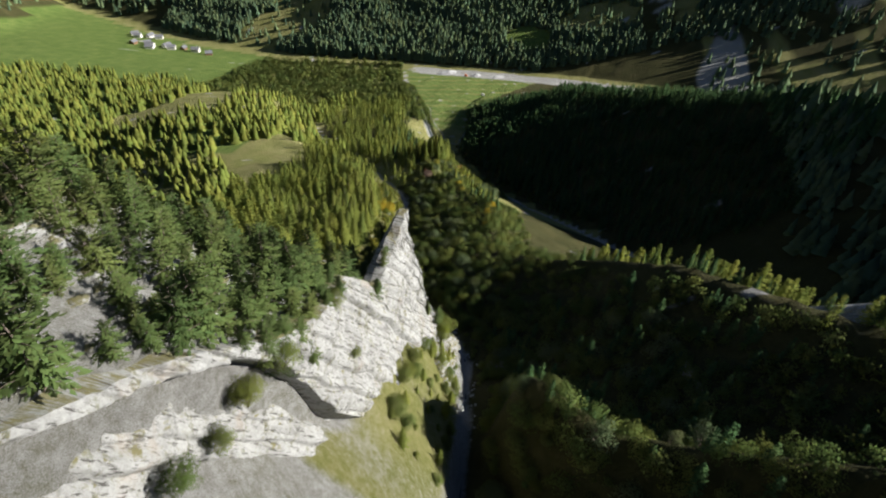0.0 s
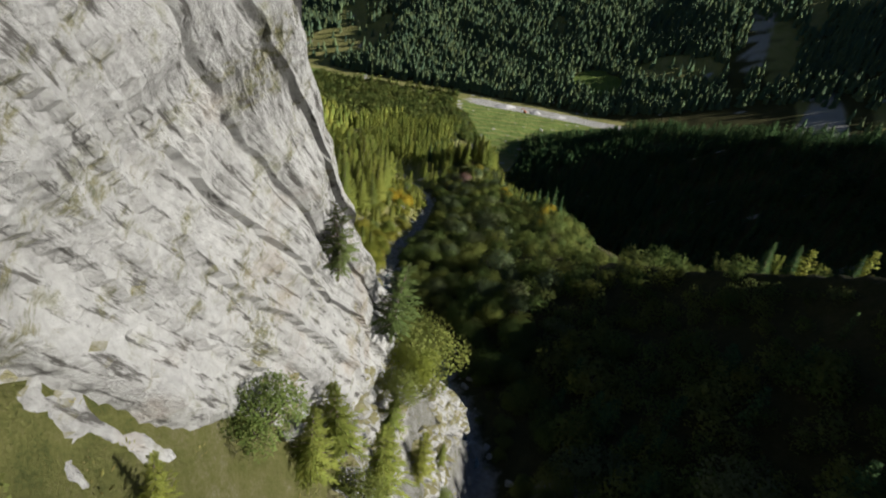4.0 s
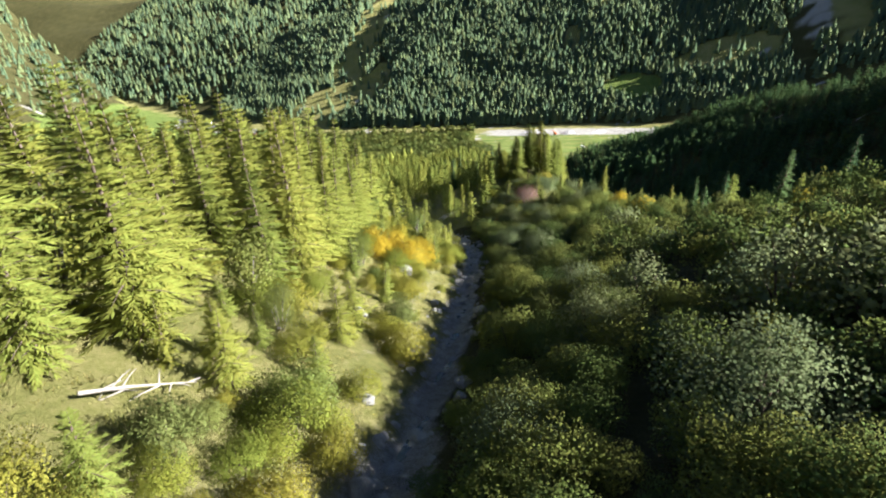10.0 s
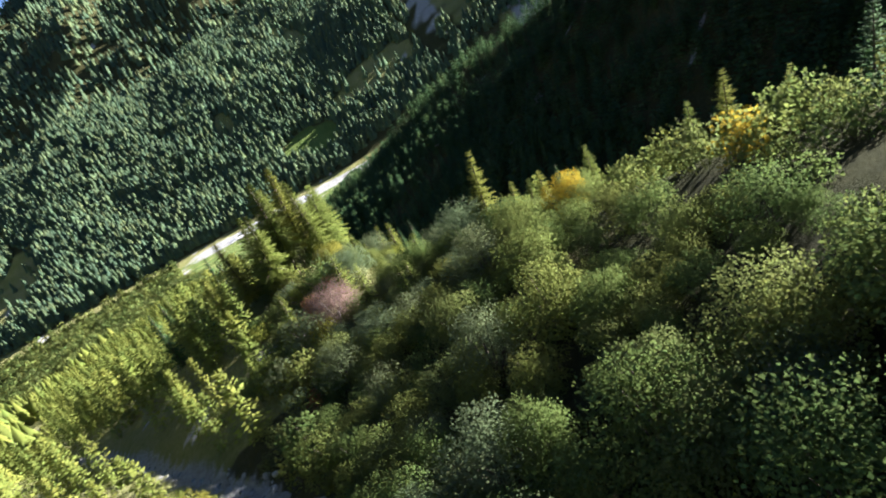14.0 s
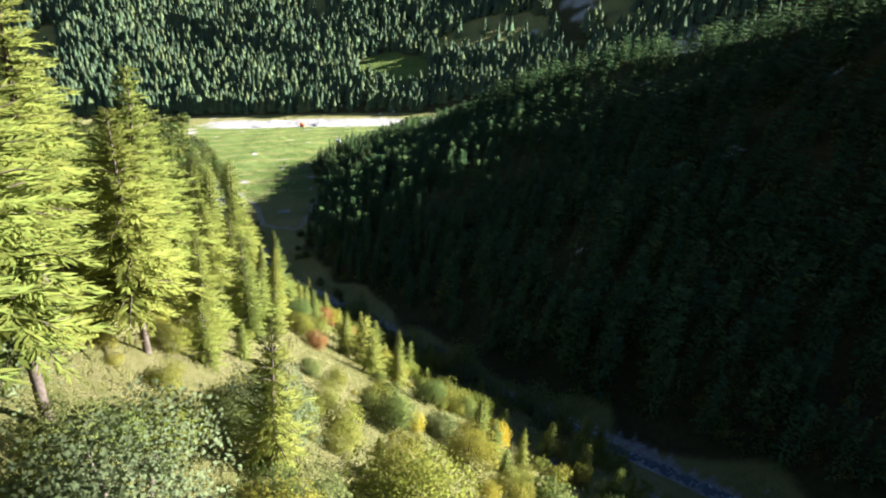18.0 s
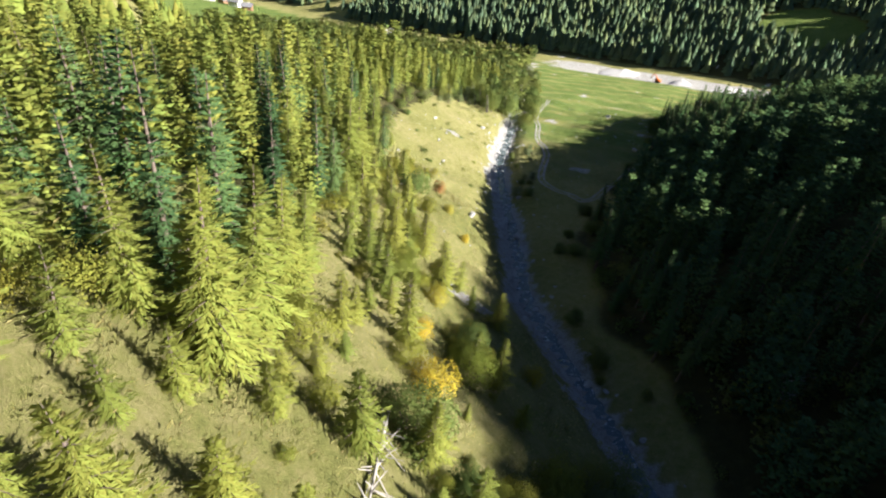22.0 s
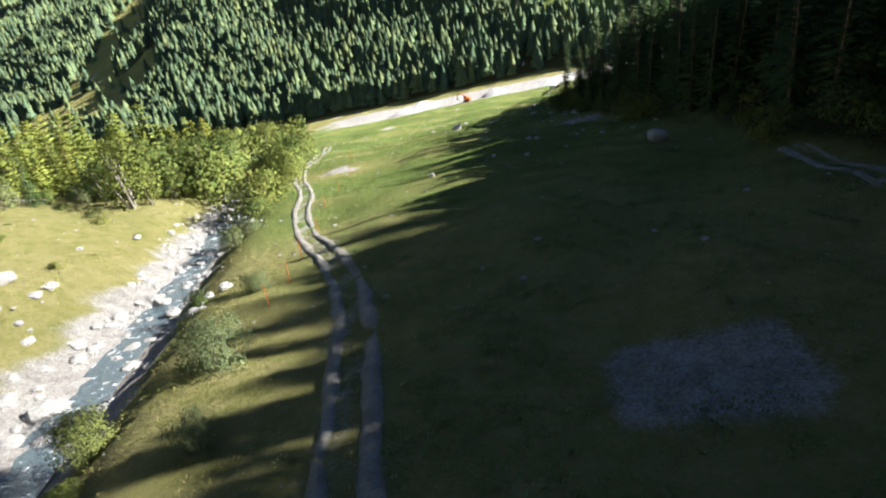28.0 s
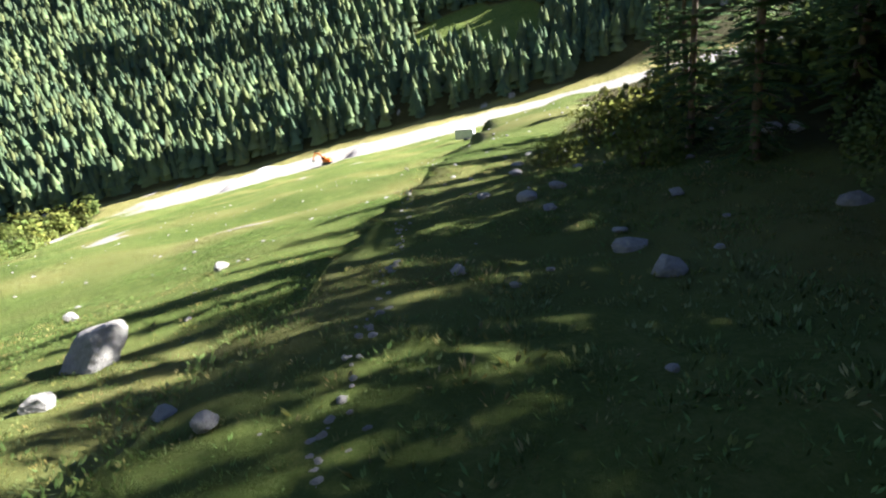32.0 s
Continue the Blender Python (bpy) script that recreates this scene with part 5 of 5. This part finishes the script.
def rubble(name, label, places, sizes, material, parent=None, rng=stone_rng):
    """Many loose stones in one mesh."""
    n, vs, fs, ts, at = len(places), [], [], [], 0
    for k in range(5):
        p, s = places[k::5], sizes[k::5]
        m = len(p)
        z = height(p[:, 0], p[:, 1]) + 0.15 * s
        v, f, t, _ = scatter(STONES[k] if name != "loose_stones" else SMALL[k], np.column_stack([p, z]), np.column_stack([s, s * rng.uniform(0.6, 1.0, m)]), rng.uniform(0, 6.28, m), rng.uniform(0, 1, m), rng)
        if name == "loose_stones":
            gx_, gy_ = (height(p[:, 0] + 1, p[:, 1]) - height(p[:, 0] - 1, p[:, 1])) / 2, (height(p[:, 0], p[:, 1] + 1) - height(p[:, 0], p[:, 1] - 1)) / 2
            k_ = len(v) // m
            v[:, 2] += np.repeat(gx_, k_) * (v[:, 0] - np.repeat(p[:, 0], k_)) + np.repeat(gy_, k_) * (v[:, 1] - np.repeat(p[:, 1], k_))
        vs.append(v), fs.append(f + at), ts.append(t)
        at += len(v)
    ob = new(name, mesh_of(name, np.concatenate(vs), np.concatenate(fs), material, False, np.concatenate(ts)))
    ob.parent = parent
    return tagged(ob, label, "" if parent else "stones", kind="stuff")


SMALL = [rough_stone(stone_rng, 8, 1, 0.22) for _ in range(5)]


def along(line, lo, hi, count, off, rng):
    """Places beside a line of the land between two stations, thinning outwards."""
    ys = [p[1] for p in line]
    y = rng.uniform(lo, hi, count)
    x = np.interp(y, ys, [p[0] for p in line])
    return np.column_stack([x + rng.normal(0, off, count), y])


# the slope of broken slabs beside the upper stream
scree_slope = tagged(new("scree_slope"), "slope of pale broken limestone slabs with grass between", "scree")
scree_slope.location = (-22, 108, float(height(-22, 108)))
cand = np.column_stack([stone_rng.uniform(-42, -8, 15000), stone_rng.uniform(90, 127, 15000)])
da_ = at_a(cand[:, 0], cand[:, 1])
scree_in = (da_ < -np.interp(cand[:, 1], [92, 100, 108, 115], [14, 10, 6, 4.5])) & (da_ > -np.interp(cand[:, 1], [92, 100, 111, 121, 126], [21, 20.5, 16.5, 11, 6])) & (cand[:, 1] > 91) & (cand[:, 1] < 126) & (waves(cand[:, 0], cand[:, 1], 7, 55) > -0.7)
cand = cand[scree_in]
away = np.hypot(cand[:, 0] + 17, cand[:, 1] - 102)
order = np.argsort(away)
near_ones, rest = cand[order[:900:3]], np.concatenate([cand[order[1:900:3]], cand[order[900:5600]]])
back = Matrix.Translation(-scree_slope.location)
for x, y in near_ones[:295]:
    s = stone_rng.uniform(0.16, 0.5)
    n = slope_at(x, y)
    q = n.to_track_quat("Z", "Y").to_matrix().to_4x4()
    ob = hang("stone", SLAB_MESHES[stone_rng.randint(8)], scree_slope)
    ob.matrix_local = back @ Matrix.Translation(Vector((x, y, float(height(x, y)))) + n * 0.1 * s) @ q @ pose(0, 0, 0, stone_rng.uniform(-9, 9), stone_rng.uniform(-12, 5), stone_rng.uniform(0, 360)) @ Matrix.Diagonal((s * stone_rng.uniform(0.8, 1.5), s, s, 1))
loose = rubble("loose_stones", "", rest, stone_rng.uniform(0.1, 0.32, len(rest)), SLABS)
tagged(loose, "pale limestone slabs and rubble strewn over the slope", "stones", kind="stuff")

# stones of the stream beds
up = along(STREAM_A, 60, 300, 1300, 1.3, stone_rng)
down = along(STREAM_B, 330, 700, 1900, 2.2, stone_rng)
rubble("stream_stones", "pale rounded stones in the upper stream bed", up, stone_rng.uniform(0.12, 0.6, len(up)) ** 1.2, BOULDER)
rubble("stream_stones", "pale stones in the lower stream bed", down, stone_rng.uniform(0.1, 0.62, len(down)) ** 1.25, BOULDER)
shelf_at = np.column_stack([stone_rng.uniform(-48, -13, 520), stone_rng.uniform(4, 62, 520)])
shelf_at = shelf_at[(shelf_at[:, 0] < brink(shelf_at[:, 1]) - 0.5) & (shelf_at[:, 0] > brink(shelf_at[:, 1]) - 26)]
rubble("shelf_rocks", "broken pale limestone blocks above the cliff's brink", shelf_at, stone_rng.uniform(0.25, 1.0, len(shelf_at)), LIMESTONE)
ledge_at = np.column_stack([stone_rng.uniform(-20, -3.5, 2400), stone_rng.uniform(70, 96, 2400)])
ledge_at = ledge_at[(at_a(ledge_at[:, 0], ledge_at[:, 1]) < -2) & (waves(ledge_at[:, 0], ledge_at[:, 1], 5, 57) > -0.2)]
rubble("ledge_rocks", "split pale limestone blocks on the steep bank below the spire", ledge_at, stone_rng.uniform(0.2, 0.95, len(ledge_at)), LIMESTONE)
for x, y in along(STREAM_A, 120, 292, 34, 1.5, stone_rng):
    boulder(x, y, stone_rng.uniform(0.5, 1.1), "pale boulder at the edge of the upper stream")
for x, y in along(STREAM_B, 395, 660, 40, 2.4, stone_rng):
    boulder(x, y, stone_rng.uniform(0.45, 0.95), "pale boulder in the lower stream bed")
BOULDERS = [(-48, 566.8, 1.0), (-60.9, 577, 0.32), (-57.8, 574.1, 0.34), (-67.4, 624.7, 1.25), (-67.5, 621.7, 0.5), (-61.3, 615, 0.2), (-66.6, 635, 0.5), (-73, 634, 0.4), (-57, 583.4, 0.35), (-56.3, 582.1, 0.4), (-67, 572.5, 0.4),
            (-61, 477, 0.9), (-52, 228, 1.2), (-52.8, 224, 0.6), (-49, 206, 1.1), (-46, 252, 0.8), (-96.5, 529.5, 0.7), (-88, 520, 0.45), (-86, 512, 0.5), (-79, 501, 0.5), (-93, 545, 0.4), (-84, 490, 0.4)]
for x, y, s in BOULDERS:
    boulder(x, y, s, "large grey boulder in the open meadow" if s > 1 else "pale boulder in the meadow grass")
field = np.column_stack([stone_rng.uniform(-100, -35, 1100), stone_rng.uniform(455, 690, 1100)])
field = field[(field[:, 0] > edge_west(field[:, 1])) & (at_b(field[:, 0], field[:, 1]) < edge_east(field[:, 1]))]
rubble("field_stones", "scattered pale stones in the meadow grass", field, stone_rng.uniform(0.2, 0.5, len(field)) ** 2.2, BOULDER)
RILL = [(-61.6, 588, 0), (-61.9, 595.8, 0), (-62.6, 600, 0), (-61.5, 607, 0), (-60, 613, 0), (-59.4, 618, 0), (-58.8, 622.5, 0), (-57.5, 634, 0)]
rill = along(RILL, 588, 634, 260, 0.14, stone_rng)
rubble("rill_stones", "wet grey stones in a narrow meadow ditch", rill, stone_rng.uniform(0.03, 0.09, len(rill)), BOULDER)

# ---- meadow grass ----
def grass(name, label, count, box, inside, lo, hi, seed, leaves=GRASS):
    r = np.random.RandomState(seed)
    x, y = r.uniform(box[0], box[1], count * 2), r.uniform(box[2], box[3], count * 2)
    keep = inside(x, y)
    x, y = x[keep][:count], y[keep][:count]
    n = len(x)
    b = r.normal(0, 0.6, (10, 3)) * (1, 1, 0)
    tuft = sprigs(b * 1.6 - (0, 0, 0.15), b * 0.7 + (0, 0, 0.6), r.uniform(0.6, 1.2, 10), np.full(10, 0.13), r)
    tall = r.uniform(lo, hi, n) * (1 + 0.4 * waves(x, y, 7, seed))
    v, f, t, p = scatter((*tuft, np.tile((0.0, 0.0, 1.0), (40, 1)) + r.normal(0, 0.15, (40, 3))), np.column_stack([x, y, height(x, y)]), np.column_stack([tall * r.uniform(0.8, 1.5, n), tall]), r.uniform(0, 6.28, n), r.uniform(0, 0.5, n) + 0.25 * waves(x, y, 15, 5), r)
    return tagged(new(name, mesh_of(name, v, f, leaves, False, t, p)), label, "grass", kind="stuff")


grass("meadow_grass", "short dry autumn grass in tufts", 20000, (-100, -36, 470, 665), lambda x, y: (near(x, y, FLIGHT)[0] < 30) & (x > edge_west(y)) & (at_b(x, y) < edge_east(y)) & (np.abs(at_b(x, y)) > 3.6), 0.05, 0.12, 1)
grass("slope_grass", "dry straw-coloured grass on the sunny bank", 9000, (-80, 10, 340, 482), lambda x, y: (edge_west(y) - 6 < x) & (at_b(x, y) < -3), 0.15, 0.4, 2)
grass("gorge_grass", "yellow-green grass on the gorge side", 8000, (-62, 2, 60, 300), lambda x, y: (at_a(x, y) < -1.5) & (at_a(x, y) > -26), 0.12, 0.35, 3)
grass("shaded_meadow_grass", "coarse green grass and herbs in the shaded meadow", 30000, (-76, -38, 520, 650), lambda x, y: (at_b(x, y) < edge_east(y) + 2) & (at_b(x, y) > 12) & (waves(x, y, 6, 93) > -0.5), 0.05, 0.12, 4, HERBS)
# rough stones at the forest's foot
rough_at = np.column_stack([stone_rng.uniform(-56, -44, 90), stone_rng.uniform(575, 640, 90)])
rough_at = rough_at[at_b(rough_at[:, 0], rough_at[:, 1]) > edge_east(rough_at[:, 1]) - 9]
rubble("forest_foot_stones", "grey stones in the grass below the forest", rough_at, stone_rng.uniform(0.1, 0.45, len(rough_at)), BOULDER)


# ---- the far range at the valley's head ----
def far_range():
    """A jagged rocky range, far behind the valley."""
    az = np.radians(np.linspace(12, 44, 160))
    el = np.interp(np.degrees(az), [12, 20, 24, 27, 30, 32, 34.2, 36, 40, 44], [6.0, 6.6, 6.4, 5.2, 6.2, 5.7, 6.5, 5.4, 4.6, 4.0])
    peak = 131 + 2500 * np.tan(np.radians(el)) + 22 * waves(np.degrees(az) * 10, az * 0, 9, 3) + 9 * waves(np.degrees(az) * 10, az * 0, 2.6, 4)
    rows = np.linspace(0, 1, 40)
    d = 2500 - 900 * (1 - rows)[None] + 60 * waves(np.degrees(az)[:, None] * 10 + 0 * rows, rows[None] * 60 + 0 * az[:, None], 11, 6)
    z = peak[:, None] * rows[None] ** 1.1 - 60 + 40 * waves(np.degrees(az)[:, None] * 10 + 0 * rows, rows[None] * 50 + 0 * az[:, None], 7, 8) * np.sin(rows * math.pi)[None]
    x, y = -36 + d * np.sin(az)[:, None], 284 + d * np.cos(az)[:, None]
    back = np.stack([x[:, -1] * 1.05, y[:, -1] * 1.05, z[:, -1] - 500], -1)[:, None]
    v = np.concatenate([np.stack([x, y, z], -1), back], 1)
    n, m = v.shape[:2]
    ids = np.arange(n * m).reshape(n, m)
    f = np.stack([ids[:-1, :-1], ids[1:, :-1], ids[1:, 1:], ids[:-1, 1:]], -1).reshape(-1, 4)
    rock = stone_material("grey_far_rock", (0.1, 0.12, 0.15), (0.24, 0.27, 0.31), (0.42, 0.45, 0.49), 0.0, 0.06)
    return tagged(new("backdrop_range", mesh_of("backdrop_range", v.reshape(-1, 3), f, rock)), "grey rocky mountain range at the valley head", "mountain", kind="structure")


far_range()


# ---- loose things of the lower valley ----
def plain(name, color, rough=0.6, spec=0.3, wear=0.25):
    m = Nodes(name, rough, spec)
    n = m.noise(m.local(), 2.5, 5.0, 0.6)
    m.bump(n, 0.02, 0.3)
    dark = tuple(c * (1 - wear) for c in color)
    return m.color(m.ramp(n, [(0.35, dark), (0.65, color)]))


PLASTER = plain("white_plaster", (0.75, 0.72, 0.66), 0.9)
TIMBER = plain("brown_timber", (0.22, 0.13, 0.07), 0.8)
SLATE = plain("grey_slate", (0.2, 0.2, 0.21), 0.7, 0.3, 0.4)
GLASS = plain("dark_window_glass", (0.03, 0.035, 0.04), 0.1, 0.5)
ORANGE = plain("orange_paint", (0.65, 0.16, 0.03), 0.5, 0.4)
WHITE = plain("white_paint", (0.78, 0.78, 0.76), 0.4, 0.4)
STEEL = plain("dark_steel", (0.07, 0.07, 0.075), 0.5, 0.5)
DEADWOOD = bark_material("bleached_dead_wood", (0.2, 0.185, 0.165), (0.4, 0.375, 0.34))
GRAVEL = stone_material("pale_river_gravel", (0.3, 0.29, 0.28), (0.45, 0.44, 0.43), (0.6, 0.59, 0.57), 0.0, 4.0)


def block(size, at, bevel=0.04, taper=1.0):
    bm = bmesh.new()
    bmesh.ops.create_cube(bm, size=1.0)
    for v in bm.verts:
        k = taper if v.co.z > 0 else 1.0
        v.co = (v.co.x * size[0] * k + at[0], v.co.y * size[1] * k + at[1], v.co.z * size[2] + at[2])
    if bevel:
        bmesh.ops.bevel(bm, geom=bm.edges[:], offset=bevel, segments=2, affect="EDGES")
    return bm


def part(name, bm, material, parent, label=""):
    me = bpy.data.meshes.new(name)
    bm.to_mesh(me)
    bm.free()
    me.materials.append(material)
    return hang(name, me, parent, label)


def prism(length, half, low, high, thick):
    """A gable roof of two slabs along x."""
    bm = bmesh.new()
    ring = [(-half, low), (0, high), (half, low), (half, low - thick), (0, high - thick * 1.2), (-half, low - thick)]
    ends = [[bm.verts.new((x, y, z)) for y, z in ring] for x in (-length / 2, length / 2)]
    for k in range(6):
        bm.faces.new((ends[0][k], ends[0][(k + 1) % 6], ends[1][(k + 1) % 6], ends[1][k]))
    for e in ends:
        bm.faces.new((e[0], e[1], e[4], e[5]))
        bm.faces.new((e[1], e[2], e[3], e[4]))
    bmesh.ops.recalc_face_normals(bm, faces=bm.faces[:])
    return bm


def gable_wall(length, half, eaves, ridge):
    bm = bmesh.new()
    ring = [(-half, -2), (half, -2), (half, eaves), (0, ridge), (-half, eaves)]
    ends = [[bm.verts.new((x, y, z)) for y, z in ring] for x in (-length / 2, length / 2)]
    for k in range(5):
        bm.faces.new((ends[0][k], ends[0][(k + 1) % 5], ends[1][(k + 1) % 5], ends[1][k]))
    bm.faces.new(ends[0][::-1])
    bm.faces.new(ends[1])
    bmesh.ops.recalc_face_normals(bm, faces=bm.faces[:])
    return bm


def house(label, wall_material, roof_material, length, depth, eaves, ridge):
    h = tagged(new("house"), label, "house", "village houses")
    part("wall", gable_wall(length, depth / 2, eaves, ridge), wall_material, h)
    part("roof", prism(length + 1.4, depth / 2 + 0.8, eaves - 0.2, ridge + 0.45, 0.3), roof_material, h)
    part("chimney", block((0.7, 0.7, 1.6), (length * 0.2, 1.0, ridge + 0.2), 0.05), PLASTER, h)
    for s in (-1, 1):
        for k in range(3):
            part("window", block((1.1, 0.12, 1.3), (length * (k - 1) * 0.28, s * (depth / 2 + 0.02), eaves * 0.6), 0.02), GLASS, h)
    return h


HOUSES = [house("white plastered village house with a grey slate roof", PLASTER, SLATE, 13, 9, 5.2, 8.2), house("brown timber village house with a slate roof", TIMBER, SLATE, 11, 8, 4.6, 7.4)]
for k, (x, y, turn) in enumerate(((-690, 1118, 10), (-725, 1130, 95), (-748, 1122, 20), (-770, 1140, 70), (-800, 1126, 5), (-822, 1150, 40), (-790, 1108, 15), (-845, 1135, 85), (-835, 1215, 20), (-862, 1222, 75), (-882, 1205, 10), (-650, 1100, 30), (-905, 1228, 50))):
    x, y = 0.8 * x, 27 + 0.8 * (y - 27)
    copy_thing(HOUSES[k % 2 if k % 3 else 0], pose(x, y, float(height(x, y)), 0, 0, turn))
for ob in HOUSES:
    for part_ob in ob.children:
        bpy.data.objects.remove(part_ob)
    bpy.data.objects.remove(ob)

# white trailer on the meadow
x, y = -39.7, 717.6
trailer = tagged(new("trailer"), "small white livestock trailer parked on the meadow", "trailer")
part("body", block((2.0, 3.6, 1.9), (0, 0, 1.45), 0.12), WHITE, trailer)
part("drawbar", block((0.1, 1.5, 0.1), (0, 2.4, 0.55), 0.02), STEEL, trailer)
part("window", block((0.05, 0.9, 0.4), (1.01, 0.3, 1.9), 0.01), GLASS, trailer)
for s in (-1, 1):
    bm = bmesh.new()
    bmesh.ops.create_cone(bm, cap_ends=True, segments=20, radius1=0.36, radius2=0.36, depth=0.22, matrix=pose(s * 1.0, -0.2, 0.36, 0, 90, 0))
    bmesh.ops.bevel(bm, geom=[e for e in bm.edges if len(e.link_faces) == 2 and e.calc_face_angle() > 1], offset=0.05, segments=2, affect="EDGES")
    part("wheel", bm, STEEL, trailer)
trailer.matrix_world = pose(x, y, float(height(x, y)), 0, 0, 65)

# digger on the river's gravel
digger = tagged(new("excavator"), "orange-red tracked excavator on the pale river gravel", "excavator")
for s in (-1, 1):
    part("track", block((0.6, 4.0, 0.9), (s * 1.1, 0, 0.45), 0.3), STEEL, digger)
part("body", block((2.7, 3.0, 1.3), (0, -0.4, 1.75), 0.15), ORANGE, digger)
cab = part("cab", block((1.1, 1.6, 1.6), (-0.75, 0.6, 2.6), 0.1, 0.9), ORANGE, digger)
part("window", block((1.16, 1.1, 0.8), (-0.75, 0.75, 2.8), 0.05, 0.95), GLASS, cab)
for name, pts, r in (("boom", [(0.4, 1.0, 2.0), (0.4, 2.6, 4.4), (0.4, 4.6, 4.7)], [0.28, 0.3, 0.2]), ("arm", [(0.4, 4.5, 4.8), (0.4, 5.6, 2.2)], [0.24, 0.16])):
    hang(name, mesh_of(name, *tube(pts, r, 6), ORANGE), digger)
part("bucket", block((1.1, 0.9, 0.8), (0.4, 5.6, 1.7), 0.12, 0.7), STEEL, digger)
digger.matrix_world = pose(-75, 834, float(height(-75, 834)), 0, 0, 70)


def heap(x, y, rx, ry, high, turn, label):
    """A heap of gravel with a soft crest and runnels."""
    us, vs = np.meshgrid(np.linspace(-1, 1, 41), np.linspace(-1, 1, 41))
    r = np.hypot(us, vs)
    z = high * np.clip(1 - r, 0, 1) ** 0.9 * (1 + 0.25 * waves(us * 8, vs * 8, 7, int(abs(x)))) - 0.4 * (r > 0.98)
    c, s = math.cos(turn), math.sin(turn)
    px, py = x + us * rx * c - vs * ry * s, y + us * rx * s + vs * ry * c
    ids = np.arange(41 * 41).reshape(41, 41)
    f = np.stack([ids[:-1, :-1], ids[:-1, 1:], ids[1:, 1:], ids[1:, :-1]], -1).reshape(-1, 4)
    tagged(new("gravel_mound", mesh_of("gravel_mound", np.stack([px, py, height(px, py) + z], -1).reshape(-1, 3), f, GRAVEL)), label, "gravel heap", "gravel heaps")


heap(-106, 851, 16, 8, 4.5, 0.3, "broad heap of pale gravel on the river bank")
heap(-60, 838, 8, 6, 3.2, 0.1, "grey gravel heap beside the digger")
heap(-28, 832, 12, 6, 2.6, 0.3, "low pale gravel heap on the river bed")

# ---- dead wood, poles ----
def fallen(name, label, a, b, r0, boughs, seed):
    rng_ = np.random.RandomState(seed)
    a, b = np.array([*a, float(height(*a)) + 0.5]), np.array([*b, float(height(*b)) + 0.35])
    base = tagged(new(name), label, "dead tree")
    hang("trunk", mesh_of("trunk", *tube([a, a * 0.6 + b * 0.4 + (0, 0, 0.1), b], [r0, r0 * 0.7, r0 * 0.2], 9), DEADWOOD, True), base)
    for k in range(boughs):
        p = a + (b - a) * rng_.uniform(0.15, 0.95)
        d = rng_.normal(size=3) * (1, 1, 0.6) + 0.35 * (b - a) / np.linalg.norm(b - a) + (0, 0, 0.25)
        d = d / np.linalg.norm(d) * rng_.uniform(0.6, 1.8)
        hang("branch", mesh_of("branch", *tube([p, p + d * 0.6, p + d + (0, 0, -0.1)], [0.05, 0.03, 0.008], 5), DEADWOOD, True), base)


fallen("fallen_tree", "bleached dead larch fallen on the bank with bare branches", (-40.6, 417), (-36.4, 408), 0.14, 52, 1)
fallen("fallen_log", "pale bare log lying among bushes", (-53.5, 415.5), (-52.2, 412), 0.24, 0, 2)
fallen("fallen_tree", "grey weathered dead branches on the scree's rim", (-30, 112), (-32, 117), 0.09, 26, 3)
fallen("fallen_tree", "pale fallen branches on the grassy gorge side", (-49.9, 180.5), (-47.6, 184.5), 0.1, 12, 5)
fallen("fallen_log", "pale broken stump on the grassy bank", (-33.5, 375), (-32.6, 377), 0.18, 3, 4)
for k, (x, y) in enumerate(((-71.9, 544), (-72.1, 547.4), (-73, 552), (-74.5, 560), (-76.2, 568), (-77.4, 577), (-78.5, 587), (-81, 597), (-84, 609))):
    pole = tagged(new("fence_pole"), "thin orange fence pole beside the dirt track", "pole", "fence poles")
    z = float(height(x, y))
    hang("shaft", mesh_of("shaft", *tube([(0, 0, -0.2), (0.01, 0, 0.6), (0.03 * (k % 3), 0.02, 1.2)], [0.022, 0.02, 0.018], 8), ORANGE, True), pole)
    hang("foot", mesh_of("foot", *tube([(0.04, 0, -0.25), (0.05, 0, 0.12)], [0.02, 0.015], 6), STEEL, True), pole)
    pole.location = (x, y, z)
